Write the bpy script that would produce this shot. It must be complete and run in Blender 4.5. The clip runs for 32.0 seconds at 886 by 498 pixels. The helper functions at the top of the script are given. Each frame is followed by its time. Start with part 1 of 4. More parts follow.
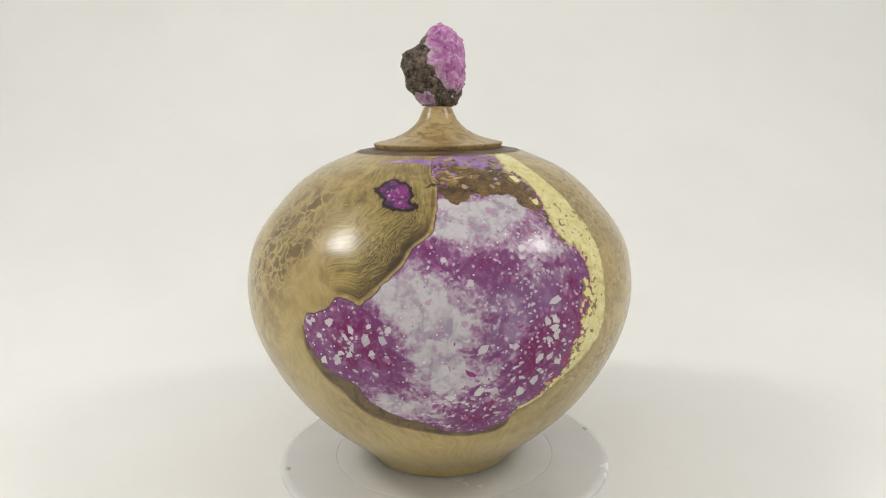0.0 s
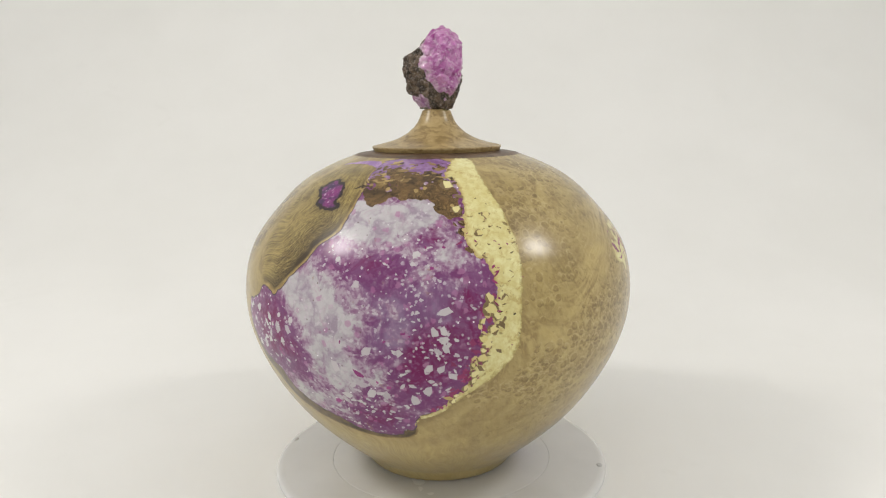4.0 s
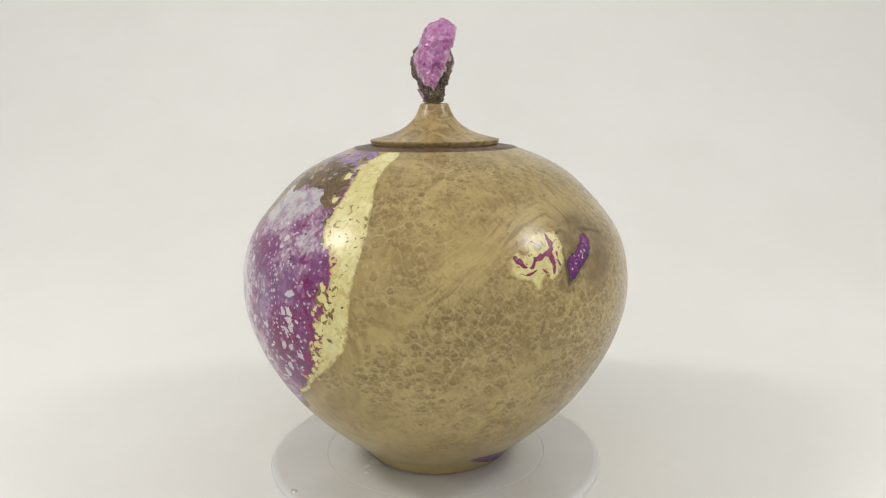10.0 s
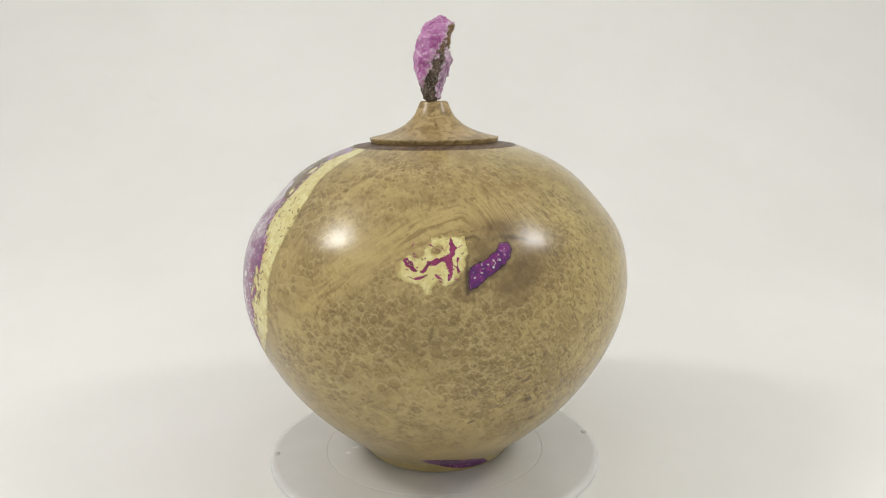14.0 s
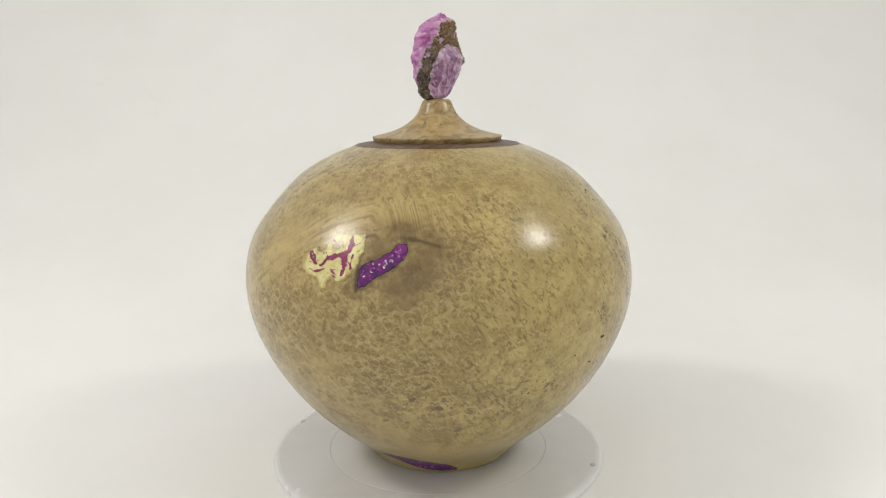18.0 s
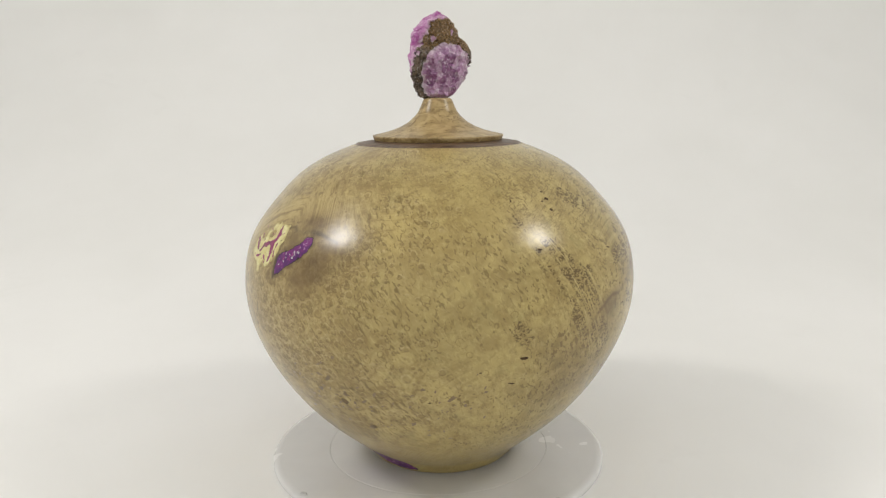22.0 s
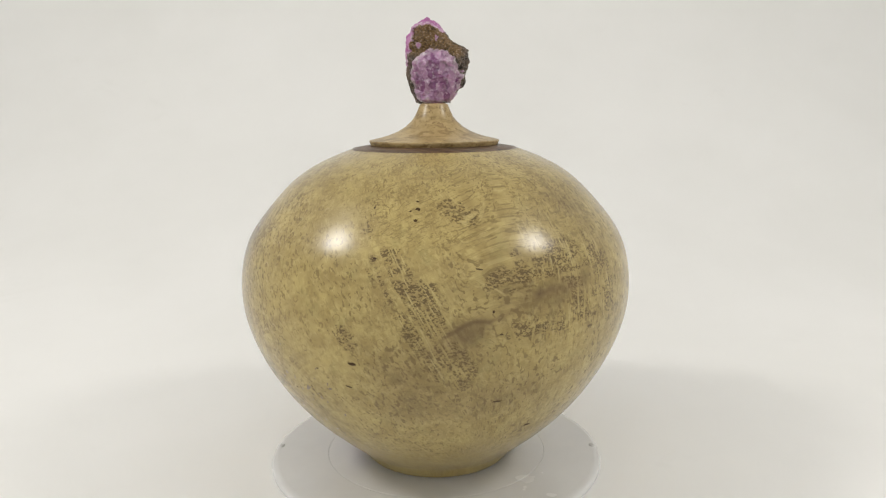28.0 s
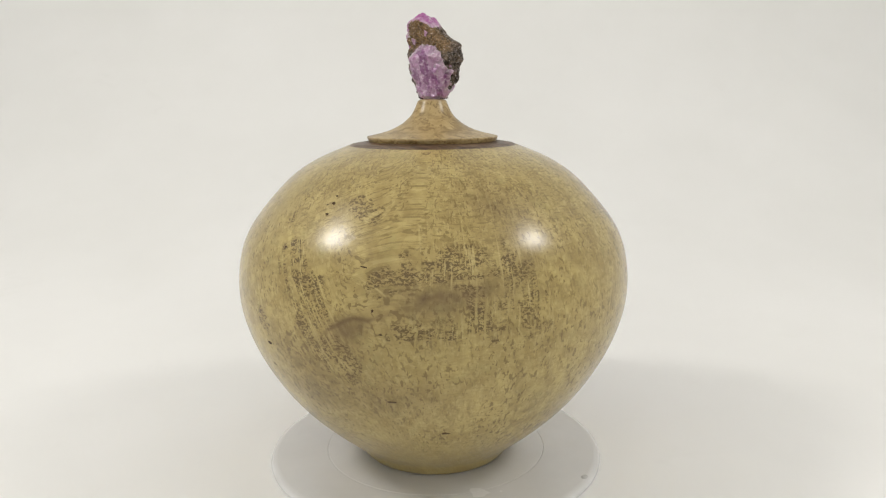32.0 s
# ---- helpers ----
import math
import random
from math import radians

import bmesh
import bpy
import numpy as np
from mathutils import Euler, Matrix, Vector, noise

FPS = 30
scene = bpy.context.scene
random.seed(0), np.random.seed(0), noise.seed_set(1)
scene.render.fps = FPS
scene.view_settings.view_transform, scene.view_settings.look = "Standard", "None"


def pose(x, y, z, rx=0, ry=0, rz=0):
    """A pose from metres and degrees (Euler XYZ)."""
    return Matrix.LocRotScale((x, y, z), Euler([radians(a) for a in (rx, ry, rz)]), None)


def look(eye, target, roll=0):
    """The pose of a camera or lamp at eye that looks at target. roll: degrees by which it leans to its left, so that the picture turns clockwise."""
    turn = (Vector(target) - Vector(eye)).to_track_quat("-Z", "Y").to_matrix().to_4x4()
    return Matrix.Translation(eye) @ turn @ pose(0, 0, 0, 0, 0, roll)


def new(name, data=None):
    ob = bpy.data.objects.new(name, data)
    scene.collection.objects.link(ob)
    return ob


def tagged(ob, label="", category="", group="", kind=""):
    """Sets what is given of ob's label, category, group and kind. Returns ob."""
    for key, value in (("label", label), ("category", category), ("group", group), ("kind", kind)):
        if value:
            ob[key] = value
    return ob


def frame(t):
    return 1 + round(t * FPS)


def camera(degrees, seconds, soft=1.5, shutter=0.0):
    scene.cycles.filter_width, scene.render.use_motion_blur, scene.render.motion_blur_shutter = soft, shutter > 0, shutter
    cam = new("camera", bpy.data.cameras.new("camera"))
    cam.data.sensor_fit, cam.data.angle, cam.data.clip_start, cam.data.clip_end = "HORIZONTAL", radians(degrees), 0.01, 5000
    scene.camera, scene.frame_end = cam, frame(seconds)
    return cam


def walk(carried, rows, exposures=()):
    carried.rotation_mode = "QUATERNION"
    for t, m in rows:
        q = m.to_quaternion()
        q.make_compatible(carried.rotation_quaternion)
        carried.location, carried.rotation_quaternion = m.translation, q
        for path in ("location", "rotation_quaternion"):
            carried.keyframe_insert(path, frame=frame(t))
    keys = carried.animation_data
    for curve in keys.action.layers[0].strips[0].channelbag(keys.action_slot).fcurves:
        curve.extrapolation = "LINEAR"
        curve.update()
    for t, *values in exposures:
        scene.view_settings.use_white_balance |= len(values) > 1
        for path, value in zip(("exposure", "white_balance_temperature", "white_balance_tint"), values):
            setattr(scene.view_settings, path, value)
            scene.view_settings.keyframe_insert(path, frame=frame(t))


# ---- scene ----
cam = camera(59.39, 32.0, soft=1.25)
# seconds, place, turn to the left, tilt down, lean
PATH = [
    (0.0, 0.0028, -0.4207, 0.1958, 0.30, 10.62, -0.67),
    (0.5, 0.0017, -0.4211, 0.1957, 0.04, 10.52, -0.65),
    (1.0, 0.0010, -0.4211, 0.1956, -0.12, 10.48, -0.63),
    (1.5, 0.0005, -0.4211, 0.1953, -0.18, 10.40, -0.62),
    (2.0, 0.0002, -0.4208, 0.1951, -0.25, 10.40, -0.59),
    (2.5, 0.0001, -0.4205, 0.1949, -0.27, 10.36, -0.57),
    (3.0, -0.0001, -0.4205, 0.1948, -0.21, 10.25, -0.57),
    (3.5, -0.0001, -0.4202, 0.1948, -0.31, 10.27, -0.59),
    (5.5, -0.0001, -0.4200, 0.1949, -0.32, 10.25, -0.64),
    (6.0, -0.0002, -0.4205, 0.1950, -0.42, 10.25, -0.72),
    (6.5, -0.0008, -0.4202, 0.1947, -0.39, 10.21, -0.76),
    (7.0, -0.0010, -0.4201, 0.1945, -0.49, 10.17, -0.74),
    (7.5, -0.0010, -0.4199, 0.1946, -0.46, 10.23, -0.67),
    (8.0, -0.0009, -0.4202, 0.1948, -0.68, 10.19, -0.60),
    (8.5, -0.0009, -0.4205, 0.1950, -0.81, 10.29, -0.57),
    (9.0, -0.0010, -0.4204, 0.1949, -0.87, 10.43, -0.55),
    (9.5, -0.0008, -0.4199, 0.1948, -0.71, 10.63, -0.50),
    (10.0, -0.0003, -0.4199, 0.1949, -0.72, 10.74, -0.41),
    (10.5, 0.0001, -0.4204, 0.1952, -0.70, 10.72, -0.33),
    (11.0, 0.0003, -0.4206, 0.1956, -0.72, 10.77, -0.30),
    (11.5, 0.0004, -0.4210, 0.1959, -0.69, 10.87, -0.31),
    (12.0, 0.0005, -0.4211, 0.1961, -0.67, 10.91, -0.33),
    (12.5, 0.0003, -0.4208, 0.1962, -0.81, 11.10, -0.37),
    (13.0, -0.0001, -0.4207, 0.1961, -0.84, 11.02, -0.48),
    (13.5, -0.0000, -0.4205, 0.1959, -0.86, 11.00, -0.52),
    (14.0, 0.0000, -0.4203, 0.1955, -0.80, 10.97, -0.53),
    (14.5, 0.0002, -0.4202, 0.1951, -0.88, 10.94, -0.55),
    (16.5, 0.0003, -0.4196, 0.1948, -0.64, 10.93, -0.60),
    (17.0, 0.0002, -0.4197, 0.1948, -0.68, 10.91, -0.67),
    (17.5, 0.0001, -0.4198, 0.1947, -0.66, 11.01, -0.70),
    (18.0, -0.0001, -0.4199, 0.1948, -0.61, 10.98, -0.72),
    (18.5, -0.0003, -0.4198, 0.1949, -0.62, 10.93, -0.75),
    (19.0, -0.0006, -0.4198, 0.1949, -0.78, 10.94, -0.78),
    (19.5, -0.0003, -0.4192, 0.1947, -0.69, 11.07, -0.77),
    (20.0, 0.0000, -0.4187, 0.1947, -0.50, 11.18, -0.74),
    (20.5, 0.0003, -0.4189, 0.1950, -0.52, 11.16, -0.72),
    (21.0, 0.0007, -0.4189, 0.1952, -0.41, 11.14, -0.65),
    (21.5, 0.0010, -0.4185, 0.1953, -0.43, 11.09, -0.59),
    (22.0, 0.0010, -0.4180, 0.1952, -0.40, 11.13, -0.59),
    (22.5, 0.0006, -0.4180, 0.1952, -0.48, 11.19, -0.60),
    (23.0, 0.0002, -0.4185, 0.1951, -0.55, 11.04, -0.61),
    (23.5, 0.0005, -0.4192, 0.1949, -0.37, 10.89, -0.57),
    (24.0, 0.0005, -0.4195, 0.1945, -0.46, 10.83, -0.57),
    (24.5, 0.0005, -0.4197, 0.1942, -0.46, 10.80, -0.58),
    (25.0, 0.0005, -0.4200, 0.1938, -0.43, 10.74, -0.60),
    (25.5, 0.0006, -0.4203, 0.1938, -0.50, 10.63, -0.61),
    (27.5, 0.0005, -0.4205, 0.1940, -0.56, 10.62, -0.60),
    (28.0, 0.0006, -0.4207, 0.1939, -0.60, 10.57, -0.58),
    (28.5, 0.0003, -0.4204, 0.1945, -0.64, 10.65, -0.59),
    (29.0, 0.0003, -0.4199, 0.1949, -0.67, 10.87, -0.57),
    (29.5, 0.0002, -0.4194, 0.1952, -0.57, 11.04, -0.55),
    (30.0, 0.0003, -0.4192, 0.1955, -0.54, 11.09, -0.53),
    (30.5, 0.0004, -0.4192, 0.1957, -0.63, 11.08, -0.51),
    (31.0, 0.0004, -0.4192, 0.1959, -0.67, 11.08, -0.48),
    (31.5, 0.0001, -0.4190, 0.1959, -0.70, 11.12, -0.47),
    (32.0, -0.0000, -0.4190, 0.1958, -0.69, 11.12, -0.45),
]


def stand(x, y, z, turn, tilt, lean):
    way = Vector((-math.sin(radians(turn)) * math.cos(radians(tilt)), math.cos(radians(turn)) * math.cos(radians(tilt)), -math.sin(radians(tilt))))
    eye = Vector((x, y, z))
    return look(eye, eye + way, lean)


walk(cam, [(row[0], stand(*row[1:])) for row in PATH],
     [(0, 0.0), (3, -0.02), (6, -0.05), (12, -0.05), (14, -0.03), (17, -0.03), (19, -0.04), (21, -0.08), (25, -0.08), (28, -0.05), (30, -0.01), (32, -0.02)])

# ---- light: room light through added, unseen white cloth panels, and two lamps among them ----
world = bpy.data.worlds.new("room_light")
scene.world = world
world.use_nodes = True
world.node_tree.nodes["Background"].inputs["Color"].default_value = (0.987, 0.987, 0.962, 1)
world.node_tree.nodes["Background"].inputs["Strength"].default_value = 1.96


def lamp(name, eye, target, size, watts, colour):
    data = bpy.data.lights.new(name, "AREA")
    data.shape, data.size, data.energy, data.color = "DISK", size, watts, colour
    ob = new(name, data)
    ob.matrix_world = look(eye, target)
    return ob


lamp("studio_lamp_left", (-0.62, -0.16, 0.735), (0, 0, 0.11), 0.18, 3.0, (1, 0.97, 0.93))
lamp("studio_lamp_right", (0.62, -0.18, 0.71), (0, 0, 0.11), 0.16, 2.1, (1, 0.97, 0.93))


# ---- node shorthand ----
class Nodes:
    """Short calls for the nodes of one material."""

    def __init__(self, name):
        self.m = bpy.data.materials.new(name)
        self.m.use_nodes = True
        self.t = self.m.node_tree
        self.b = self.t.nodes["Principled BSDF"]

    def put(self, socket, v):
        if v is None:
            return
        if isinstance(v, bpy.types.NodeSocket):
            self.t.links.new(v, socket)
        elif isinstance(v, tuple) and len(v) == 3 and socket.type == "RGBA":
            socket.default_value = (*v, 1)
        else:
            socket.default_value = v

    def set(self, **values):
        for key, v in values.items():
            self.put(self.b.inputs[key.replace("_", " ")], v)
        return self.m

    def coords(self):
        return self.t.nodes.new("ShaderNodeTexCoord").outputs["Object"]

    def attr(self, name, vector=False):
        n = self.t.nodes.new("ShaderNodeAttribute")
        n.attribute_name = name
        return n.outputs["Vector" if vector else "Fac"]

    def noise(self, vec, scale, detail=3.0, rough=0.55, distortion=0.0, colour=False):
        n = self.t.nodes.new("ShaderNodeTexNoise")
        self.put(n.inputs["Vector"], vec)
        for key, v in (("Scale", scale), ("Detail", detail), ("Roughness", rough), ("Distortion", distortion)):
            self.put(n.inputs[key], v)
        return n.outputs["Color" if colour else "Fac"]

    def voronoi(self, vec, scale, feature="F1", rand=1.0, out="Distance"):
        n = self.t.nodes.new("ShaderNodeTexVoronoi")
        n.feature = feature
        self.put(n.inputs["Vector"], vec)
        self.put(n.inputs["Scale"], scale)
        self.put(n.inputs["Randomness"], rand)
        return n.outputs[out]

    def math(self, op, a, b=None, c=None, clamp=False):
        n = self.t.nodes.new("ShaderNodeMath")
        n.operation, n.use_clamp = op, clamp
        for i, v in enumerate((a, b, c)):
            self.put(n.inputs[i], v)
        return n.outputs[0]

    def vmath(self, op, a, b=None, scale=None):
        n = self.t.nodes.new("ShaderNodeVectorMath")
        n.operation = op
        self.put(n.inputs[0], a)
        self.put(n.inputs[1], b)
        if scale is not None:
            self.put(n.inputs["Scale"], scale)
        return n.outputs[0]

    def step(self, v, lo, hi, a=0.0, b=1.0):
        n = self.t.nodes.new("ShaderNodeMapRange")
        n.interpolation_type = "SMOOTHSTEP"
        for i, x in enumerate((v, lo, hi, a, b)):
            self.put(n.inputs[i], x)
        return n.outputs[0]

    def mix(self, f, a, b, mode="MIX"):
        n = self.t.nodes.new("ShaderNodeMix")
        n.data_type, n.blend_type = "RGBA", mode
        self.put(n.inputs[0], f)
        self.put(n.inputs[6], a)
        self.put(n.inputs[7], b)
        return n.outputs[2]

    def times(self, *v):
        r = v[0]
        for x in v[1:]:
            r = self.math("MULTIPLY", r, x)
        return r

    def random(self):
        return self.t.nodes.new("ShaderNodeObjectInfo").outputs["Random"]

    def bump(self, height, strength, distance):
        n = self.t.nodes.new("ShaderNodeBump")
        self.put(n.inputs["Height"], height)
        n.inputs["Strength"].default_value, n.inputs["Distance"].default_value = strength, distance
        return n.outputs["Normal"]


COAT = dict(Roughness=0.4, Specular_IOR_Level=0.06, Coat_Weight=1.0, Coat_Roughness=0.27, Coat_IOR=1.35)


def burl_wood():
    n = Nodes("burl_wood")
    p, flow, band = n.coords(), n.attr("flow", True), n.attr("band", True)
    warp = n.vmath("SCALE", n.noise(p, 60, 2, 0.5, colour=True), None, 0.006)
    pw = n.vmath("ADD", p, warp)
    # creamy ground with soft streaks that follow the grain
    streak = n.noise(n.vmath("MULTIPLY", flow, (0.7, 0.6, 1.0)), 1.0, 3, 0.5, 0.5)
    fine = n.noise(n.vmath("MULTIPLY", flow, (1.0, 0.45, 1.0)), 1.6, 2, 0.5, 0.4)
    broad = n.noise(p, 26, 4, 0.6, 0.8)
    swirl = n.noise(pw, 80, 3, 0.55, 2.0)
    mottle = n.noise(pw, 190, 2, 0.5, 1.4)
    grainy = n.attr("grain")
    along = n.math("ADD", n.times(n.step(streak, 0.34, 0.66), 0.8), n.times(n.step(fine, 0.34, 0.66), 0.22))
    ground = n.times(n.step(n.noise(pw, 44, 2, 0.5, 1.8), 0.3, 0.7), 0.55)
    tone = n.math("ADD", n.times(along, grainy), n.times(n.math("SUBTRACT", 1.0, grainy), ground))
    tone = n.math("ADD", tone, n.times(n.step(swirl, 0.3, 0.68), 0.24))
    tone = n.math("ADD", tone, n.times(n.step(mottle, 0.3, 0.7), 0.1))
    base = n.mix(n.step(tone, 0.1, 0.9), (0.25, 0.175, 0.066), (0.445, 0.342, 0.133))
    base = n.mix(n.step(broad, 0.38, 0.68, 0, 0.48), base, (0.3, 0.222, 0.083))
    base = n.mix(n.times(n.attr("warm"), 0.42), base, n.mix(tone, (0.2, 0.138, 0.062), (0.42, 0.315, 0.146)))
    base = n.mix(n.times(n.attr("yellow"), 0.42), base, n.mix(tone, (0.335, 0.256, 0.088), (0.475, 0.376, 0.14)))
    # a few greenish clouds in the pale side
    base = n.mix(n.times(n.attr("curl"), n.step(n.noise(n.vmath("ADD", p, (0.2, 0.4, 0.1)), 70, 3, 0.6), 0.56, 0.7), 0.32), base, (0.3, 0.26, 0.1))
    # burl: round brown eyes in a broken net of pale fibre, with relief painted on: each eye pale along its upper rim
    # and dark along its lower one
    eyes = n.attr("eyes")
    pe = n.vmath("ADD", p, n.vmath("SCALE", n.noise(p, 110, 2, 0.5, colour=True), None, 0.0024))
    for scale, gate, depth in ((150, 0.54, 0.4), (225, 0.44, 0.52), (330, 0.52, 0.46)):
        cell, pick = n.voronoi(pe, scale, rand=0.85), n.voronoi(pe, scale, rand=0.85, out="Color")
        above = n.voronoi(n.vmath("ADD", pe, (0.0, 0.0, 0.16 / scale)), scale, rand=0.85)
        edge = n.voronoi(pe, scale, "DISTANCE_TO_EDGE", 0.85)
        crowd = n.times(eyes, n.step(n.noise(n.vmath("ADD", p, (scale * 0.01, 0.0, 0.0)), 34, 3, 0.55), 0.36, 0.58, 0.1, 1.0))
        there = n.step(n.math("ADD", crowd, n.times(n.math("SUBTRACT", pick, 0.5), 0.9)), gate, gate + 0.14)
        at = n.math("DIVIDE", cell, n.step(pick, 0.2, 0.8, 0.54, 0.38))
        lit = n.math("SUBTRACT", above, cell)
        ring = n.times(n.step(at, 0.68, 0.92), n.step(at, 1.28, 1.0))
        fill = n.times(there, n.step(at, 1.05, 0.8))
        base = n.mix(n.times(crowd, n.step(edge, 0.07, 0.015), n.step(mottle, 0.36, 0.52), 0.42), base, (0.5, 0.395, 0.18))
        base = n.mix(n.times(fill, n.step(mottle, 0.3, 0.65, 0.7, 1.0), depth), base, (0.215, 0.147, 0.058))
        # painted relief: rim colour pale as if lit from above, dark below
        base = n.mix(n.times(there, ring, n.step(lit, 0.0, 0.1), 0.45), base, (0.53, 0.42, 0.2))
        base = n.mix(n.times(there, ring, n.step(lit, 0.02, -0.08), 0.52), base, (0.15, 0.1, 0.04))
    # pale side: short brown dashes along the grain, curls and pins
    curl = n.attr("curl")
    folds = n.noise(pw, 58, 1, 0.5, 1.6)
    broken = n.step(n.noise(p, 130, 1, 0.5), 0.5, 0.6)
    thread = n.math("ABSOLUTE", n.math("SINE", n.times(folds, 26.0)))
    base = n.mix(n.times(curl, n.step(thread, 0.3, 0.08), broken, 0.3), base, (0.2, 0.137, 0.05))
    few = n.step(n.noise(p, 42, 3, 0.6), 0.34, 0.58, 0.3, 1.0)
    fl = n.noise(n.vmath("MULTIPLY", band, (0.34, 0.2, 1.0)), 1.0, 2, 0.5, 0.8)
    base = n.mix(n.times(n.step(fl, 0.53, 0.62), few, curl, 0.5), base, (0.235, 0.175, 0.064))
    fl2 = n.noise(n.vmath("ADD", n.vmath("MULTIPLY", band, (0.62, 0.3, 1.0)), (7.0, 3.0, 5.0)), 1.0, 1, 0.5, 0.7)
    base = n.mix(n.times(n.step(fl2, 0.58, 0.64), n.step(n.noise(p, 34, 2), 0.36, 0.56, 0.25, 1.0), curl, 0.75), base, (0.155, 0.105, 0.038))
    bright = n.noise(n.vmath("ADD", n.vmath("MULTIPLY", band, (0.55, 0.26, 1.0)), (2.0, 9.0, 1.0)), 1.0, 1, 0.5, 1.0)
    base = n.mix(n.times(n.step(bright, 0.56, 0.68), curl, 0.3), base, (0.57, 0.46, 0.19))
    pin = n.voronoi(pw, 330)
    sparse = n.step(n.noise(p, 70, 3), 0.5, 0.62)
    base = n.mix(n.times(sparse, n.step(pin, 0.24, 0.14), n.attr("pins"), 0.6), base, (0.15, 0.098, 0.036))
    ringlet, chosen = n.voronoi(pe, 170), n.voronoi(pe, 170, out="Color")
    circle = n.times(n.step(ringlet, 0.26, 0.3), n.step(ringlet, 0.37, 0.31), n.step(chosen, 0.5, 0.56), n.step(mottle, 0.4, 0.56))
    base = n.mix(n.times(circle, n.attr("ringlets"), 0.75), base, (0.2, 0.137, 0.05))
    # level streaks under the shoulder of the pale side
    level = n.noise(n.vmath("MULTIPLY", band, (0.16, 0.62, 1.0)), 1.0, 3, 0.6, 1.4)
    base = n.mix(n.times(n.step(level, 0.52, 0.62), n.attr("upper"), 0.7), base, (0.2, 0.143, 0.052))
    # dark cells in a lacy pale net
    lace = n.voronoi(n.vmath("ADD", p, n.vmath("SCALE", n.noise(p, 110, 3, 0.6, colour=True), None, 0.014)), 150, "DISTANCE_TO_EDGE")
    lacy = n.attr("lace")
    base = n.mix(n.times(lacy, n.step(lace, 0.03, 0.17), n.step(n.noise(p, 75, 3, 0.6), 0.36, 0.54), 0.78), base, (0.1, 0.063, 0.027))
    base = n.mix(n.times(lacy, n.step(lace, 0.08, 0.02), 0.6), base, (0.54, 0.42, 0.18))
    # figured bands: dots packed like a fingerprint, cut by pale rays
    figure = n.attr("figure")
    dots = n.noise(n.vmath("MULTIPLY", p, (1.0, 1.0, 1.6)), 760, 0, 0.5, 0.8)
    bars = n.noise(n.vmath("MULTIPLY", band, (0.42, 0.03, 1.0)), 1.0, 2, 0.5, 0.2)
    rows = n.noise(n.vmath("MULTIPLY", band, (0.06, 0.26, 1.0)), 1.0, 2, 0.5, 0.4)
    blocks = n.noise(p, 120, 3, 0.6)
    fmask = n.times(n.step(n.math("ADD", figure, n.times(n.math("SUBTRACT", blocks, 0.5), 1.9)), 0.42, 0.7), n.step(bars, 0.39, 0.47), n.step(rows, 0.36, 0.48, 0.15, 1.0))
    base = n.mix(n.times(fmask, 0.35), base, (0.27, 0.19, 0.07))
    base = n.mix(n.times(fmask, n.step(dots, 0.44, 0.57), 0.88), base, (0.1, 0.066, 0.025))
    ray = n.noise(n.vmath("MULTIPLY", band, (0.7, 0.045, 1.0)), 1.0, 2, 0.5, 0.2)
    base = n.mix(n.times(n.step(ray, 0.6, 0.66), n.attr("rays"), 0.5), base, (0.56, 0.45, 0.19))
    # dark olive heartwood with close growth lines
    heart = n.attr("heart")
    rings = n.attr("rings", True)
    line = n.noise(rings, 1.0, 5, 0.66, 0.5)
    grain = n.noise(n.vmath("MULTIPLY", rings, (1.0, 3.0, 1.0)), 2.0, 3, 0.7)
    hw = n.mix(n.step(line, 0.3, 0.7), (0.125, 0.083, 0.026), (0.37, 0.275, 0.092))
    hw = n.mix(n.times(n.step(swirl, 0.4, 0.66), 0.35), hw, (0.48, 0.37, 0.13))
    hw = n.mix(n.times(n.step(grain, 0.45, 0.57), n.attr("rough_grain"), 0.85), hw, (0.06, 0.04, 0.014))
    hw = n.mix(n.times(n.attr("dusk"), n.step(swirl, 0.3, 0.6, 0.6, 0.95)), hw, (0.045, 0.029, 0.012))
    base = n.mix(heart, base, hw)
    # smoky stain, paler wood, and dark seams
    stain = n.attr("stain")
    smoke = n.times(stain, n.step(n.noise(p, 48, 4, 0.6, 0.8), 0.2, 0.72, 0.4, 0.9))
    base = n.mix(smoke, base, n.mix(tone, (0.08, 0.047, 0.02), (0.2, 0.13, 0.054)))
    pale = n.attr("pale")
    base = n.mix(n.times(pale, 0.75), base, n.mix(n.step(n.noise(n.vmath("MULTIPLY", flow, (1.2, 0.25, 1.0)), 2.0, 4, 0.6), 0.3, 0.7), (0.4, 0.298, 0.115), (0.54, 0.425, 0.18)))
    base = n.mix(n.attr("tan"), base, n.mix(n.step(mottle, 0.35, 0.65), (0.3, 0.2, 0.07), (0.44, 0.32, 0.12)))
    base = n.mix(n.attr("seam"), base, (0.035, 0.021, 0.012))
    relief = n.bump(tone, 0.05, 0.0003)
    return n.set(Base_Color=base, Normal=relief, Specular_IOR_Level=0.06, Roughness=n.step(mottle, 0.3, 0.7, 0.36, 0.46), Coat_Weight=1.0, Coat_Roughness=0.24, Coat_IOR=1.42, Coat_Normal=n.bump(n.math("ADD", mottle, n.times(swirl, 0.8)), 0.1, 0.0006))


